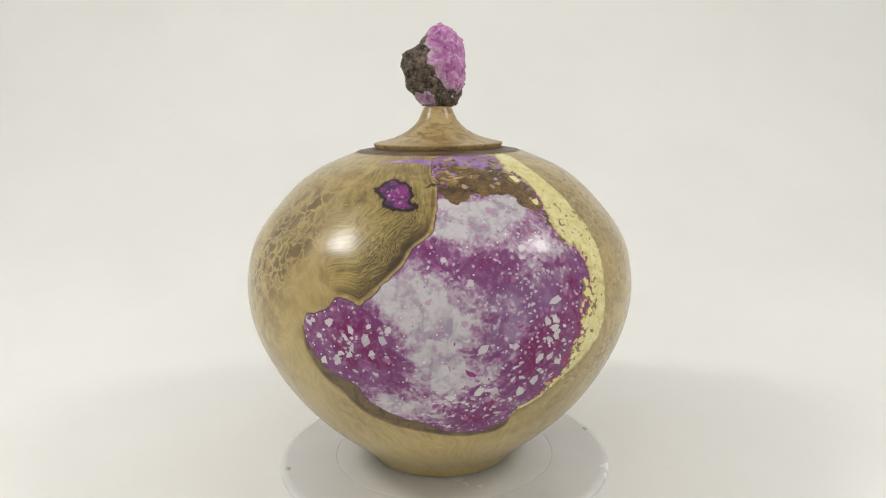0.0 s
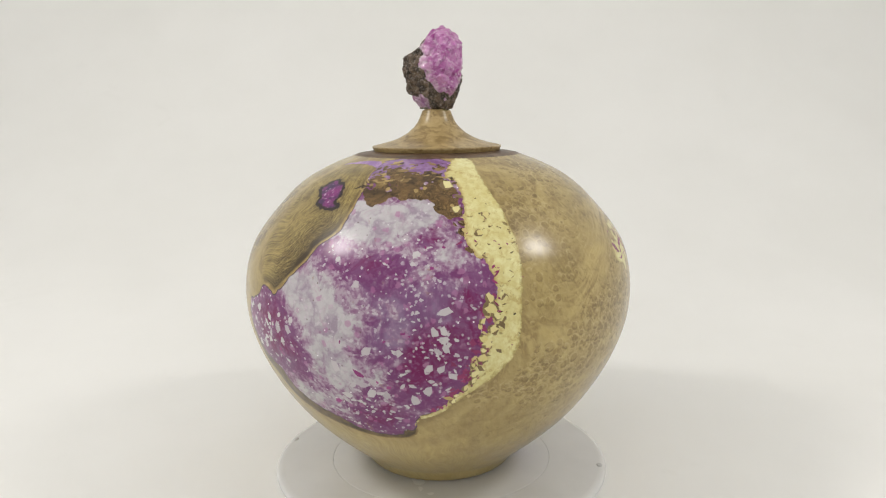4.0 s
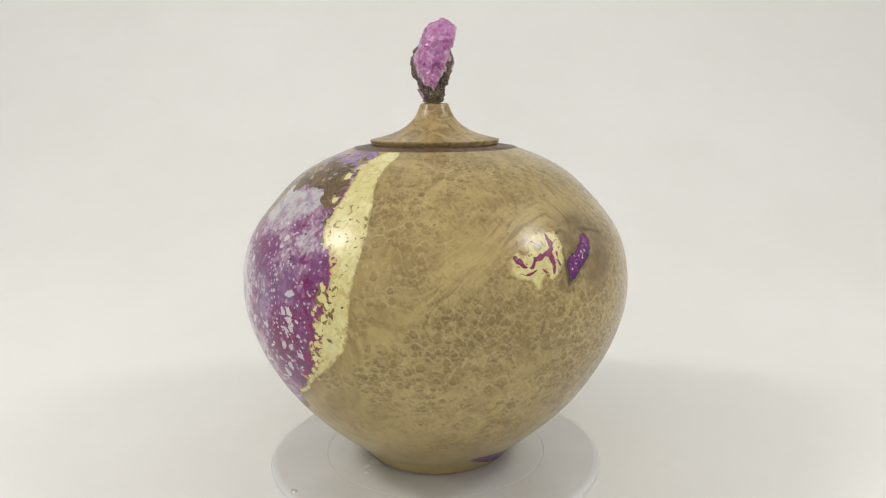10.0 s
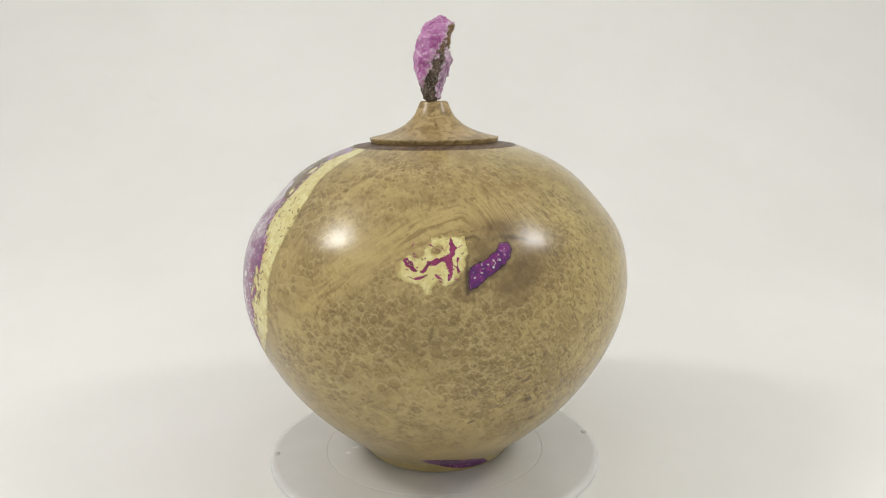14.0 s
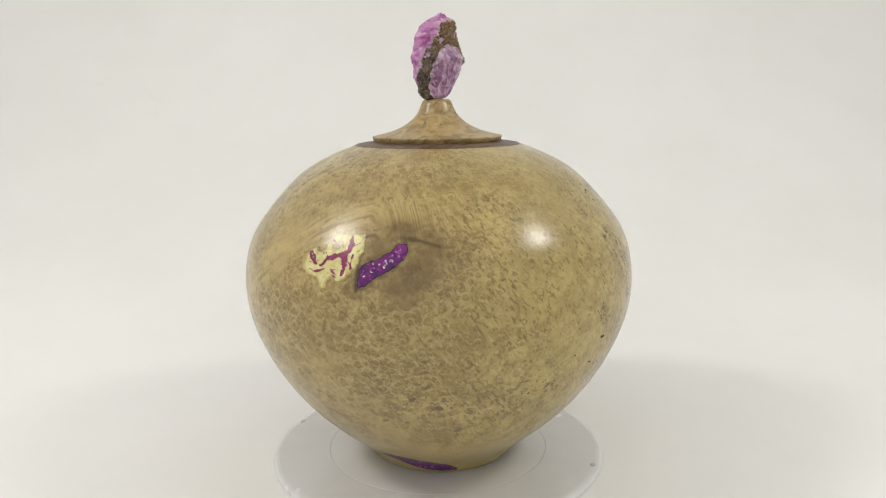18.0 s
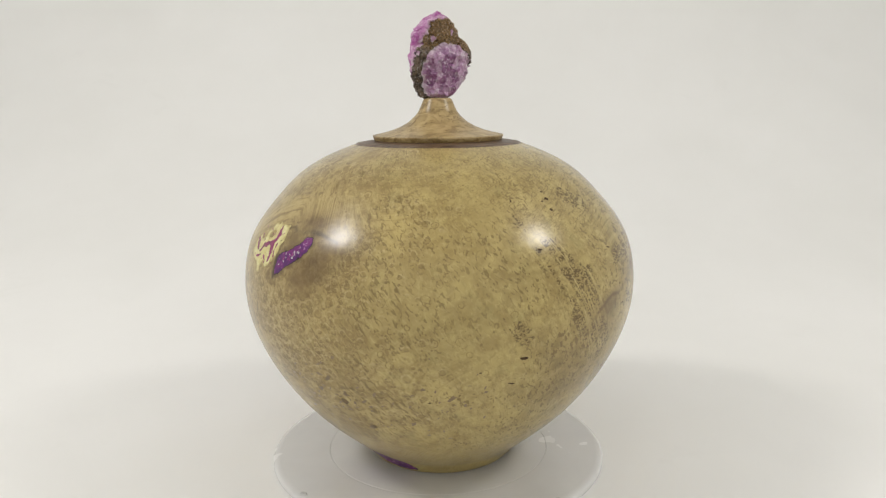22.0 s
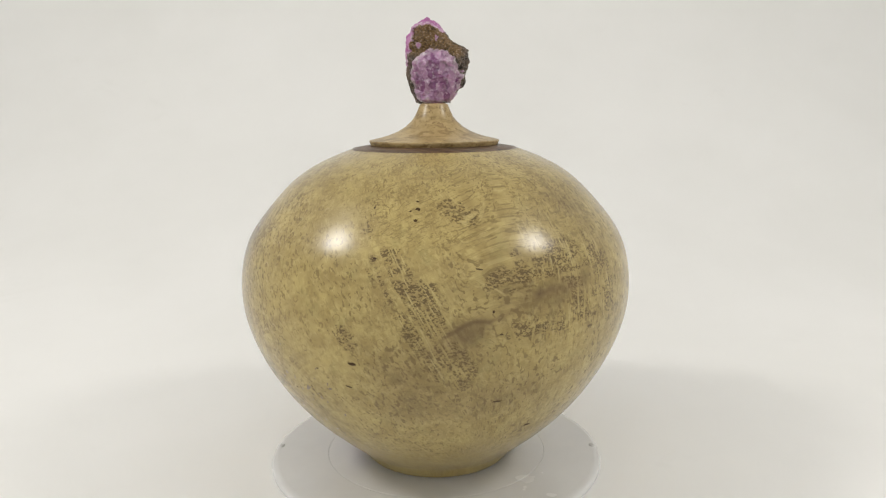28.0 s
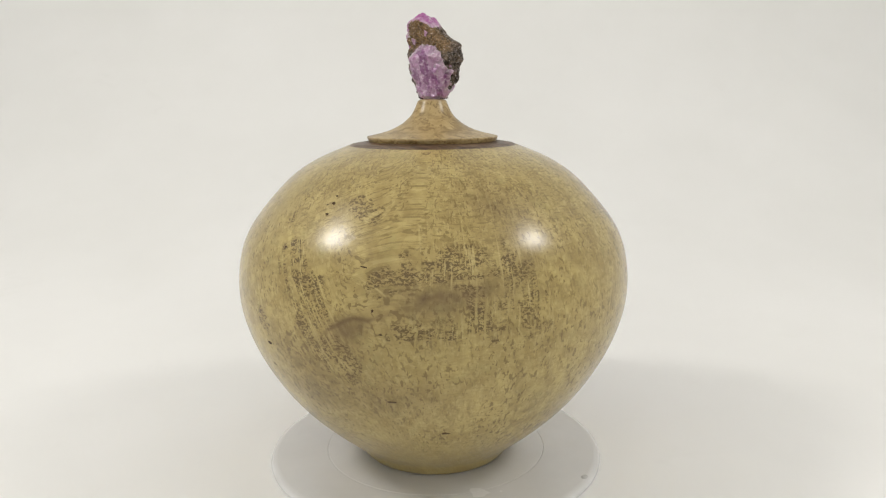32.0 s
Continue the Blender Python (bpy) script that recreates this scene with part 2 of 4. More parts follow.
def stone_resin():
    """Polished resin full of crushed white and magenta stone."""
    n = Nodes("stone_resin")
    p = n.coords()
    pw = n.vmath("ADD", p, n.vmath("SCALE", n.noise(p, 110, 4, 0.65, colour=True), None, 0.006))
    coarse, mid, fine = n.noise(p, 60, 4, 0.62, 0.9), n.noise(pw, 140, 3, 0.58, 0.8), n.noise(pw, 430, 2, 0.55)
    field = n.math("ADD", n.attr("cloud"), n.times(n.math("SUBTRACT", coarse, 0.5), 1.3))
    field = n.math("ADD", field, n.times(n.math("SUBTRACT", mid, 0.5), 0.95))
    field = n.math("ADD", field, n.times(n.math("SUBTRACT", fine, 0.5), 0.2))
    deep = n.math("ADD", n.attr("deep"), n.times(n.math("SUBTRACT", mid, 0.5), 1.3))
    purple = n.mix(n.step(deep, 0.3, 0.8), (0.155, 0.038, 0.135), (0.15, 0.008, 0.08))
    purple = n.mix(n.step(coarse, 0.42, 0.66, 0, 0.8), purple, (0.2, 0.085, 0.195))
    misty = n.step(n.math("ADD", n.attr("mist"), n.times(n.math("SUBTRACT", mid, 0.5), 1.4)), 0.25, 0.75)
    purple = n.mix(n.times(misty, 0.85), purple, n.mix(n.step(coarse, 0.4, 0.62), (0.175, 0.072, 0.18), (0.245, 0.165, 0.27)))
    purple = n.mix(n.times(n.step(fine, 0.5, 0.66), 0.3), purple, (0.33, 0.15, 0.3))
    lilac = n.mix(n.step(fine, 0.38, 0.66), (0.26, 0.135, 0.235), (0.4, 0.305, 0.375))
    white = n.mix(n.step(mid, 0.32, 0.62), (0.3, 0.24, 0.3), (0.49, 0.47, 0.485))
    white = n.mix(n.times(n.step(fine, 0.52, 0.68), 0.3), white, (0.42, 0.33, 0.42))
    white = n.mix(n.step(n.noise(p, 75, 4, 0.62, 1.2), 0.5, 0.68, 0, 0.65), white, (0.37, 0.33, 0.36))
    white = n.mix(n.step(n.noise(n.vmath("ADD", p, (0.3, 0.1, 0.0)), 110, 4, 0.65, 1.0), 0.55, 0.7, 0, 0.5), white, (0.42, 0.28, 0.36))
    base = n.mix(n.step(field, 0.32, 0.58), purple, lilac)
    base = n.mix(n.step(field, 0.52, 0.84), base, white)
    # crumbs of stone
    crumb, tint = n.voronoi(pw, 480), n.voronoi(pw, 480, out="Color")
    some = n.step(n.math("ADD", n.times(tint, 0.8), n.times(coarse, 0.5)), 0.74, 0.86)
    base = n.mix(n.times(some, n.step(crumb, 0.44, 0.28), 0.7), base, (0.54, 0.48, 0.53))
    crumb2 = n.voronoi(pw, 270)
    tint2 = n.voronoi(pw, 270, out="Color")
    some2 = n.step(n.math("ADD", n.times(tint2, 0.9), n.times(n.attr("deep"), 0.12)), 0.68, 0.75)
    base = n.mix(n.times(some2, n.step(crumb2, 0.46, 0.34), 0.55), base, n.mix(tint2, (0.58, 0.52, 0.57), (0.34, 0.08, 0.25)))
    base = n.mix(n.times(n.attr("strip"), n.step(fine, 0.3, 0.6, 0.6, 0.95)), base, n.mix(n.step(mid, 0.35, 0.65), (0.2, 0.1, 0.26), (0.31, 0.19, 0.38)))
    # rusty grit and pinholes
    base = n.mix(n.times(n.step(n.noise(p, 95, 4, 0.7, 1.0), 0.62, 0.73), 0.55), base, (0.3, 0.17, 0.1))
    base = n.mix(n.times(n.step(n.voronoi(p, 260), 0.13, 0.08), n.step(n.noise(p, 60, 2), 0.5, 0.6), 0.7), base, (0.12, 0.07, 0.07))
    rim = n.math("ADD", n.attr("rim"), n.times(n.math("SUBTRACT", mid, 0.5), 0.9))
    base = n.mix(n.step(rim, 0.8, 0.2), base, (0.075, 0.048, 0.062))
    # sparkle painted into the base colour as tiny near-white glints
    glint, lucky = n.voronoi(p, 520), n.voronoi(p, 520, out="Color")
    spark = n.times(n.step(glint, 0.22, 0.14), n.step(lucky, 0.8, 0.83))
    base = n.mix(spark, base, (0.9, 0.86, 0.9))
    return n.set(Base_Color=base, Specular_IOR_Level=0.06, Roughness=0.34, Coat_Weight=1.0, Coat_Roughness=0.22, Coat_IOR=1.34)


def plain_stone(name, lo, hi):
    n = Nodes(name)
    p = n.coords()
    base = n.mix(n.math("ADD", n.times(n.random(), 0.7), n.times(n.noise(p, 420, 4, 0.65), 0.5), clamp=True), lo, hi)
    return n.set(Base_Color=base, **COAT)


def sapwood():
    n = Nodes("yellow_sapwood")
    p = n.coords()
    pw = n.vmath("ADD", p, n.vmath("SCALE", n.noise(p, 200, 3, 0.6, colour=True), None, 0.006))
    a, b = n.noise(pw, 95, 5, 0.66, 1.0), n.noise(p, 420, 4, 0.68)
    base = n.mix(n.step(a, 0.3, 0.68), (0.6, 0.53, 0.23), (0.7, 0.67, 0.35))
    base = n.mix(n.times(n.step(b, 0.4, 0.68), 0.4), base, (0.48, 0.36, 0.12))
    base = n.mix(n.times(n.step(n.noise(pw, 170, 4, 0.7, 1.5), 0.55, 0.64), 0.55), base, (0.4, 0.27, 0.085))
    # brown ingrown flecks, mostly near the ragged edge
    near = n.step(n.attr("depth"), 9.0, 1.0, 0.2, 1.0)
    knots = n.voronoi(n.vmath("MULTIPLY", pw, (1.0, 1.0, 1.6)), 190)
    base = n.mix(n.times(near, n.step(knots, 0.24, 0.15), n.step(n.noise(p, 120, 2), 0.45, 0.55), 0.85), base, (0.14, 0.085, 0.025))
    tan = n.times(n.step(n.attr("depth"), 2.2, 0.2), n.attr("inner"), n.step(b, 0.3, 0.6, 0.4, 1.0), 0.75)
    base = n.mix(tan, base, (0.36, 0.23, 0.07))
    outer = n.times(n.math("SUBTRACT", 1.0, n.attr("inner")), n.step(n.math("ADD", n.attr("depth"), n.times(n.math("SUBTRACT", n.noise(p, 330, 4, 0.7), 0.5), 7.0)), 1.5, -0.4))
    base = n.mix(n.times(outer, 0.85), base, (0.33, 0.25, 0.085))
    pinkish = n.times(n.attr("streaks"), n.step(b, 0.25, 0.45))
    base = n.mix(pinkish, base, (0.2, 0.03, 0.09))
    return n.set(Base_Color=base, **COAT)


def bark():
    """Brown ingrown bark with pale curls."""
    n = Nodes("ingrown_bark")
    p = n.coords()
    pw = n.vmath("ADD", p, n.vmath("SCALE", n.noise(p, 150, 4, 0.65, colour=True), None, 0.012))
    rings = n.math("SINE", n.times(n.noise(pw, 120, 3, 0.6, 1.4), 58.0))
    base = n.mix(n.step(n.noise(pw, 180, 5, 0.7), 0.33, 0.7), (0.03, 0.018, 0.009), (0.16, 0.095, 0.038))
    base = n.mix(n.times(n.step(rings, 0.35, 0.95), n.step(n.noise(p, 90, 3), 0.4, 0.6), 0.7), base, (0.28, 0.18, 0.07))
    base = n.mix(n.times(n.step(n.noise(p, 70, 3, 0.6), 0.6, 0.68), 0.35), base, (0.42, 0.29, 0.1))
    return n.set(Base_Color=base, **COAT)


def dark_edge():
    n = Nodes("dark_bark_edge")
    p = n.coords()
    base = n.mix(n.step(n.noise(p, 160, 4, 0.65, 0.6), 0.3, 0.7), (0.06, 0.04, 0.018), (0.17, 0.115, 0.05))
    base = n.mix(n.step(n.attr("depth"), 0.1, 1.6, 0.8, 0.0), base, (0.3, 0.2, 0.075))
    return n.set(Base_Color=base, **COAT)


def purple_resin(name, dark_rim, lo=(0.1, 0.016, 0.14), hi=(0.22, 0.024, 0.18), speck=0.7):
    n = Nodes(name)
    p = n.coords()
    a, b = n.noise(p, 160, 4, 0.65, 0.8), n.noise(p, 480, 4, 0.7)
    base = n.mix(n.step(a, 0.35, 0.65), lo, hi)
    base = n.mix(n.times(n.step(b, 0.54, 0.64), n.step(a, 0.47, 0.58), speck), base, (0.5, 0.26, 0.48))
    base = n.mix(n.times(n.step(n.voronoi(p, 420), 0.3, 0.16), n.step(b, 0.5, 0.6), speck * 0.8), base, (0.66, 0.5, 0.64))
    depth = n.math("ADD", n.attr("depth"), n.times(n.math("SUBTRACT", a, 0.5), dark_rim * 1.6))
    base = n.mix(n.step(depth, dark_rim * 0.9, dark_rim * 1.5), (0.022, 0.013, 0.012), base)
    return n.set(Base_Color=base, **COAT)


def lid_wood():
    n = Nodes("lid_burl_wood")
    p = n.coords()
    pw = n.vmath("ADD", p, n.vmath("SCALE", n.noise(p, 90, 3, 0.6, colour=True), None, 0.008))
    g = n.noise(n.vmath("MULTIPLY", pw, (90.0, 120.0, 280.0)), 1.0, 3, 0.55, 1.0)
    m = n.noise(pw, 330, 2, 0.5, 1.2)
    base = n.mix(n.step(g, 0.32, 0.68), (0.235, 0.162, 0.07), (0.42, 0.31, 0.148))
    base = n.mix(n.times(n.step(m, 0.52, 0.66), n.step(n.noise(p, 60, 2), 0.4, 0.55), 0.6), base, (0.13, 0.077, 0.03))
    base = n.mix(n.times(n.step(n.noise(p, 60, 2), 0.55, 0.7), 0.4), base, (0.45, 0.33, 0.15))
    return n.set(Base_Color=base, Roughness=0.4, Specular_IOR_Level=0.1, Coat_Weight=0.4, Coat_Roughness=0.26)


def walnut():
    n = Nodes("dark_walnut")
    p = n.coords()
    g = n.noise(n.vmath("MULTIPLY", p, (60.0, 380.0, 500.0)), 1.0, 4, 0.6, 0.6)
    base = n.mix(n.step(g, 0.3, 0.7), (0.05, 0.028, 0.017), (0.14, 0.085, 0.048))
    return n.set(Base_Color=base, Roughness=0.5, Specular_IOR_Level=0.2, Coat_Weight=0.25, Coat_Roughness=0.25)


def crystal_mat():
    n = Nodes("pink_crystal")
    p = n.coords()
    a, b = n.noise(p, 130, 3, 0.6, 0.4), n.noise(p, 420, 4, 0.65)
    vivid = n.attr("vivid")
    lo = n.mix(vivid, (0.2, 0.065, 0.18), (0.3, 0.05, 0.24))
    hi = n.mix(vivid, (0.4, 0.24, 0.37), (0.47, 0.2, 0.41))
    base = n.mix(n.step(n.math("ADD", n.times(a, 0.6), n.times(n.attr("shade"), 0.4)), 0.32, 0.68), lo, hi)
    base = n.mix(n.times(n.step(b, 0.52, 0.68), 0.5), base, (0.7, 0.58, 0.68))
    base = n.mix(n.times(n.attr("edge"), n.step(b, 0.35, 0.6, 0.25, 0.9)), base, (0.56, 0.46, 0.5))
    return n.set(Base_Color=base, Roughness=0.3, Normal=n.bump(n.math("ADD", n.times(b, 0.5), n.voronoi(p, 380)), 0.5, 0.0012), Subsurface_Weight=0.5, Subsurface_Radius=(0.004, 0.0015, 0.0035), Subsurface_Scale=0.8, Coat_Weight=0.6, Coat_Roughness=0.1)


def matrix_mat():
    n = Nodes("brown_host_rock")
    p = n.coords()
    a, b = n.noise(p, 260, 4, 0.7), n.noise(p, 900, 3, 0.65)
    base = n.mix(n.step(a, 0.34, 0.66), (0.02, 0.015, 0.01), (0.18, 0.13, 0.092))
    base = n.mix(n.times(n.attr("ochre"), n.step(b, 0.35, 0.6)), base, (0.24, 0.135, 0.04))
    base = n.mix(n.times(n.step(b, 0.55, 0.68), 0.7), base, (0.42, 0.36, 0.34))
    return n.set(Base_Color=base, Roughness=n.step(b, 0.4, 0.7, 0.75, 0.4), Normal=n.bump(b, 0.8, 0.0012))


def plastic(name, lo, hi):
    n = Nodes(name)
    p = n.coords()
    f = n.noise(p, 14, 4, 0.6)
    base = n.mix(n.step(f, 0.3, 0.7), lo, hi)
    base = n.mix(n.times(n.step(n.noise(p, 160, 3, 0.7), 0.68, 0.76), 0.2), base, (0.5, 0.49, 0.47))
    return n.set(Base_Color=base, Roughness=n.step(f, 0.3, 0.7, 0.2, 0.28), Normal=n.bump(n.noise(p, 700, 2), 0.02, 0.0003))


def paper():
    n = Nodes("white_backdrop_paper")
    p = n.coords()
    f = n.noise(p, 3.0, 4, 0.6)
    base = n.mix(n.step(f, 0.3, 0.7), (0.79, 0.785, 0.765), (0.83, 0.825, 0.81))
    base = n.mix(n.times(n.step(n.noise(p, 11, 4, 0.7, 0.5), 0.62, 0.74), 0.1), base, (0.66, 0.65, 0.62))
    return n.set(Base_Color=base, Roughness=0.75, Normal=n.bump(n.noise(p, 600, 2), 0.06, 0.0005))


def fabric(name, lets, face_white):
    """Thin white cloth of the added panels, which lets the room's light through."""
    m = bpy.data.materials.new(name)
    m.use_nodes = True
    t = m.node_tree
    t.nodes.remove(t.nodes["Principled BSDF"])
    through_cloth, face, both = (t.nodes.new(k) for k in ("ShaderNodeBsdfTranslucent", "ShaderNodeBsdfDiffuse", "ShaderNodeMixShader"))
    through_cloth.inputs["Color"].default_value = (lets, lets * 0.99, lets * 0.966, 1)
    face.inputs["Color"].default_value = (face_white, face_white * 0.99, face_white * 0.966, 1)
    both.inputs[0].default_value = 0.5
    t.links.new(through_cloth.outputs[0], both.inputs[1])
    t.links.new(face.outputs[0], both.inputs[2])
    t.links.new(both.outputs[0], t.nodes["Material Output"].inputs["Surface"])
    return m


def flat(name, colour, rough=0.5):
    n = Nodes(name)
    p = n.coords()
    f = n.noise(p, 300, 3, 0.6)
    lo = tuple(c * 0.7 for c in colour)
    return n.set(Base_Color=n.mix(n.step(f, 0.3, 0.7), lo, colour), Roughness=rough)


BURL, RESIN, SAP, BARK, EDGE = burl_wood(), stone_resin(), sapwood(), bark(), dark_edge()
KNOT, POCKET = purple_resin("knot_resin", 1.5, (0.05, 0.02, 0.075), (0.22, 0.03, 0.17), 0.8), purple_resin("pocket_resin", 0.3, (0.075, 0.014, 0.11), (0.17, 0.022, 0.15))
BARK_BIT = plain_stone("tan_bark_bit", (0.12, 0.066, 0.025), (0.46, 0.33, 0.13))
LILAC = purple_resin("lilac_resin", 0.05, (0.24, 0.12, 0.32), (0.36, 0.22, 0.42), 0.3)
CRACK = purple_resin("magenta_resin", 0.08, (0.17, 0.02, 0.075), (0.26, 0.035, 0.12), 0.2)
CHIP_WHITE = plain_stone("white_stone_chip", (0.38, 0.31, 0.37), (0.57, 0.54, 0.55))
CHIP_PINK = plain_stone("magenta_stone_chip", (0.18, 0.015, 0.11), (0.34, 0.07, 0.24))
CHIP_WOOD = plain_stone("pale_wood_fleck", (0.36, 0.24, 0.08), (0.66, 0.56, 0.27))
NODULE = plain_stone("pale_yellow_nodule", (0.6, 0.5, 0.2), (0.72, 0.66, 0.34))
FRINGE = plain_stone("magenta_fringe", (0.15, 0.02, 0.07), (0.3, 0.045, 0.14))
FLECK = flat("brown_fleck", (0.2, 0.13, 0.05), 0.35)
PIT = flat("dark_pit", (0.06, 0.034, 0.016), 0.9)
PIT.node_tree.nodes["Principled BSDF"].inputs["Specular IOR Level"].default_value = 0.1
LIDWOOD, WALNUT, CRYSTAL, MATRIX = lid_wood(), walnut(), crystal_mat(), matrix_mat()
PLASTIC = plastic("white_plastic", (0.59, 0.587, 0.58), (0.64, 0.637, 0.63))
MARK = plastic("grey_plastic", (0.44, 0.435, 0.425), (0.5, 0.495, 0.485))
# cloth of the added panels: lets is tuned per side to balance the light
PAPER, CLOTH, TOP_CLOTH, FRONT_CLOTH = paper(), fabric("side_panel_cloth", 0.4, 0.8), fabric("top_panel_cloth", 0.36, 0.8), fabric("front_panel_cloth", 0.66, 0.6)


# ---- geometry helpers ----
def part(name, bm, material, parent, label=""):
    """One bmesh as one mesh object under its thing."""
    me = bpy.data.meshes.new(name)
    bm.to_mesh(me)
    bm.free()
    return dress(name, me, material, parent, label)


def dress(name, me, material, parent, label=""):
    me.materials.append(material)
    ob = new(name, me)
    ob.parent = parent
    return tagged(ob, label)


def sheet(name, verts, faces, material, parent, label="", smooth=True, normals=None, fields=()):
    me = bpy.data.meshes.new(name)
    me.from_pydata(verts.tolist() if isinstance(verts, np.ndarray) else verts, [], faces)
    me.polygons.foreach_set("use_smooth", [smooth] * len(me.polygons))
    for key, values in fields:
        values = np.asarray(values, dtype=np.float32)
        kind = "FLOAT_VECTOR" if values.ndim == 2 else "FLOAT"
        at = me.attributes.new(key, kind, "POINT")
        at.data.foreach_set("vector" if values.ndim == 2 else "value", values.ravel())
    if normals is not None:
        me.normals_split_custom_set_from_vertices(normals.tolist())
    return dress(name, me, material, parent, label)


def lathe(name, prof, material, parent, label="", steps=160):
    vs, fs, n = [], [], len(prof)
    for i in range(steps):
        a = 2 * math.pi * i / steps
        vs += [(r * math.cos(a), r * math.sin(a), z) for r, z in prof]
    for i in range(steps):
        j = (i + 1) % steps
        fs += [(i * n + k, j * n + k, j * n + k + 1, i * n + k + 1) for k in range(n - 1)]
    ob = sheet(name, vs, fs, material, parent, label)
    bm = bmesh.new()
    bm.from_mesh(ob.data)
    bmesh.ops.remove_doubles(bm, verts=bm.verts, dist=1e-7)
    bmesh.ops.recalc_face_normals(bm, faces=bm.faces)
    for e in bm.edges:
        e.smooth = len(e.link_faces) == 2 and e.calc_face_angle() < radians(35)
    bm.to_mesh(ob.data)
    bm.free()
    return ob


def hashed(i, seed):
    """Random numbers from 0 to 1 for rows of whole numbers."""
    h = (i[..., 0] * 73856093) ^ (i[..., 1] * 19349663) ^ (i[..., 2] * 83492791) ^ (seed * 2654435)
    h = (h ^ (h >> 13)) * 1274126177 & 0xFFFFFFFF
    return ((h ^ (h >> 16)) & 0xFFFFFF) / 0xFFFFFF


def clouds(p, scale, octaves=3, seed=0):
    """Smooth noise between about -0.5 and 0.5 at the points p."""
    total, amp, norm = np.zeros(len(p)), 1.0, 0.0
    for o in range(octaves):
        q = p * scale * 2 ** o + 50.5
        i = np.floor(q).astype(np.int64)
        f = q - i
        f = f * f * (3 - 2 * f)
        v = np.zeros(len(p))
        for c in range(8):
            d = np.array([c & 1, c >> 1 & 1, c >> 2])
            w = np.prod(np.where(d, f, 1 - f), axis=1)
            v += w * hashed(i + d, seed + o)
        total += amp * (v - 0.5)
        norm += amp
        amp *= 0.5
    return total / norm


def smooth(x, lo, hi):
    t = np.clip((x - lo) / (hi - lo), 0, 1)
    return t * t * (3 - 2 * t)


def spline(x, y, q):
    """A natural cubic spline through evenly spaced x."""
    n, h = len(x), x[1] - x[0]
    a = np.eye(n) * 4
    a[0], a[-1] = 0, 0
    a[0, 0] = a[-1, -1] = 1
    for i in range(1, n - 1):
        a[i, i - 1] = a[i, i + 1] = 1
    b = np.zeros(n)
    b[1:-1] = 6 / h ** 2 * (y[2:] - 2 * y[1:-1] + y[:-2])
    m = np.linalg.solve(a, b)
    i = np.clip(((q - x[0]) / h).astype(int), 0, n - 2)
    t = q - x[i]
    u = h - t
    return m[i] * u ** 3 / (6 * h) + m[i + 1] * t ** 3 / (6 * h) + (y[i] / h - m[i] * h / 6) * u + (y[i + 1] / h - m[i + 1] * h / 6) * t


# ---- the urn's turned profile ----
PROFILE_Z = np.linspace(-0.005, 0.185, 11)
PROFILE_R = np.array([28.86, 52.63, 73.05, 87.57, 97.51, 103.06, 103.18, 97.39, 82.75, 56.48, -3.22]) / 1000
Z_TOP = 0.1708


def radius(z):
    r = spline(PROFILE_Z, PROFILE_R, np.asarray(z, float))
    # the foot turns under in a small round
    z = np.asarray(z, float)
    return r + 0.0032 * (1 - smooth(z, 0.0, 0.009)) - 0.0012 * smooth(-z, -0.0016, 0.0) ** 2


zs = np.linspace(0, Z_TOP, 4000)
rs = radius(zs)
arc = np.concatenate([[0], np.cumsum(np.hypot(np.diff(zs), np.diff(rs)))])
ROWS, COLS = 380, 720
row_s = np.linspace(0, arc[-1], ROWS)
row_z = np.interp(row_s, arc, zs)
row_r = radius(row_z)
slope = np.gradient(row_r, row_s), np.gradient(row_z, row_s)
# angles run from -270 to 90 degrees; the camera first faces -90
col_a = -270 + 360 * np.arange(COLS) / COLS
A_DEG, S_M = np.meshgrid(col_a, row_s)
A_DEG, S_MM = A_DEG.ravel(), S_M.ravel() * 1000
ANG = np.radians(A_DEG)
rr, zz = np.repeat(row_r, COLS), np.repeat(row_z, COLS)
POS = np.stack([rr * np.cos(ANG), rr * np.sin(ANG), zz], 1)
nr, nz = np.repeat(slope[1], COLS), np.repeat(-slope[0], COLS)
NOR = np.stack([nr * np.cos(ANG), nr * np.sin(ANG), nz], 1)
NOR /= np.linalg.norm(NOR, axis=1)[:, None]
ii, jj = np.meshgrid(np.arange(ROWS - 1), np.arange(COLS), indexing="ij")
ii, jj = ii.ravel(), jj.ravel()
CELLS = np.stack([ii * COLS + jj, ii * COLS + (jj + 1) % COLS, (ii + 1) * COLS + (jj + 1) % COLS, (ii + 1) * COLS + jj], 1)
MM_PER_DEG = 1.65


def arc_of(z):
    return np.interp(np.asarray(z, float) / 1000, zs, arc) * 1000


def plane(pairs):
    """Angles in degrees and heights in mm, laid out flat in mm."""
    q = np.array(pairs, float).reshape(-1, 2)
    return np.stack([q[:, 0] * MM_PER_DEG, arc_of(q[:, 1])], 1)


FLAT = np.stack([A_DEG * MM_PER_DEG, S_MM], 1)


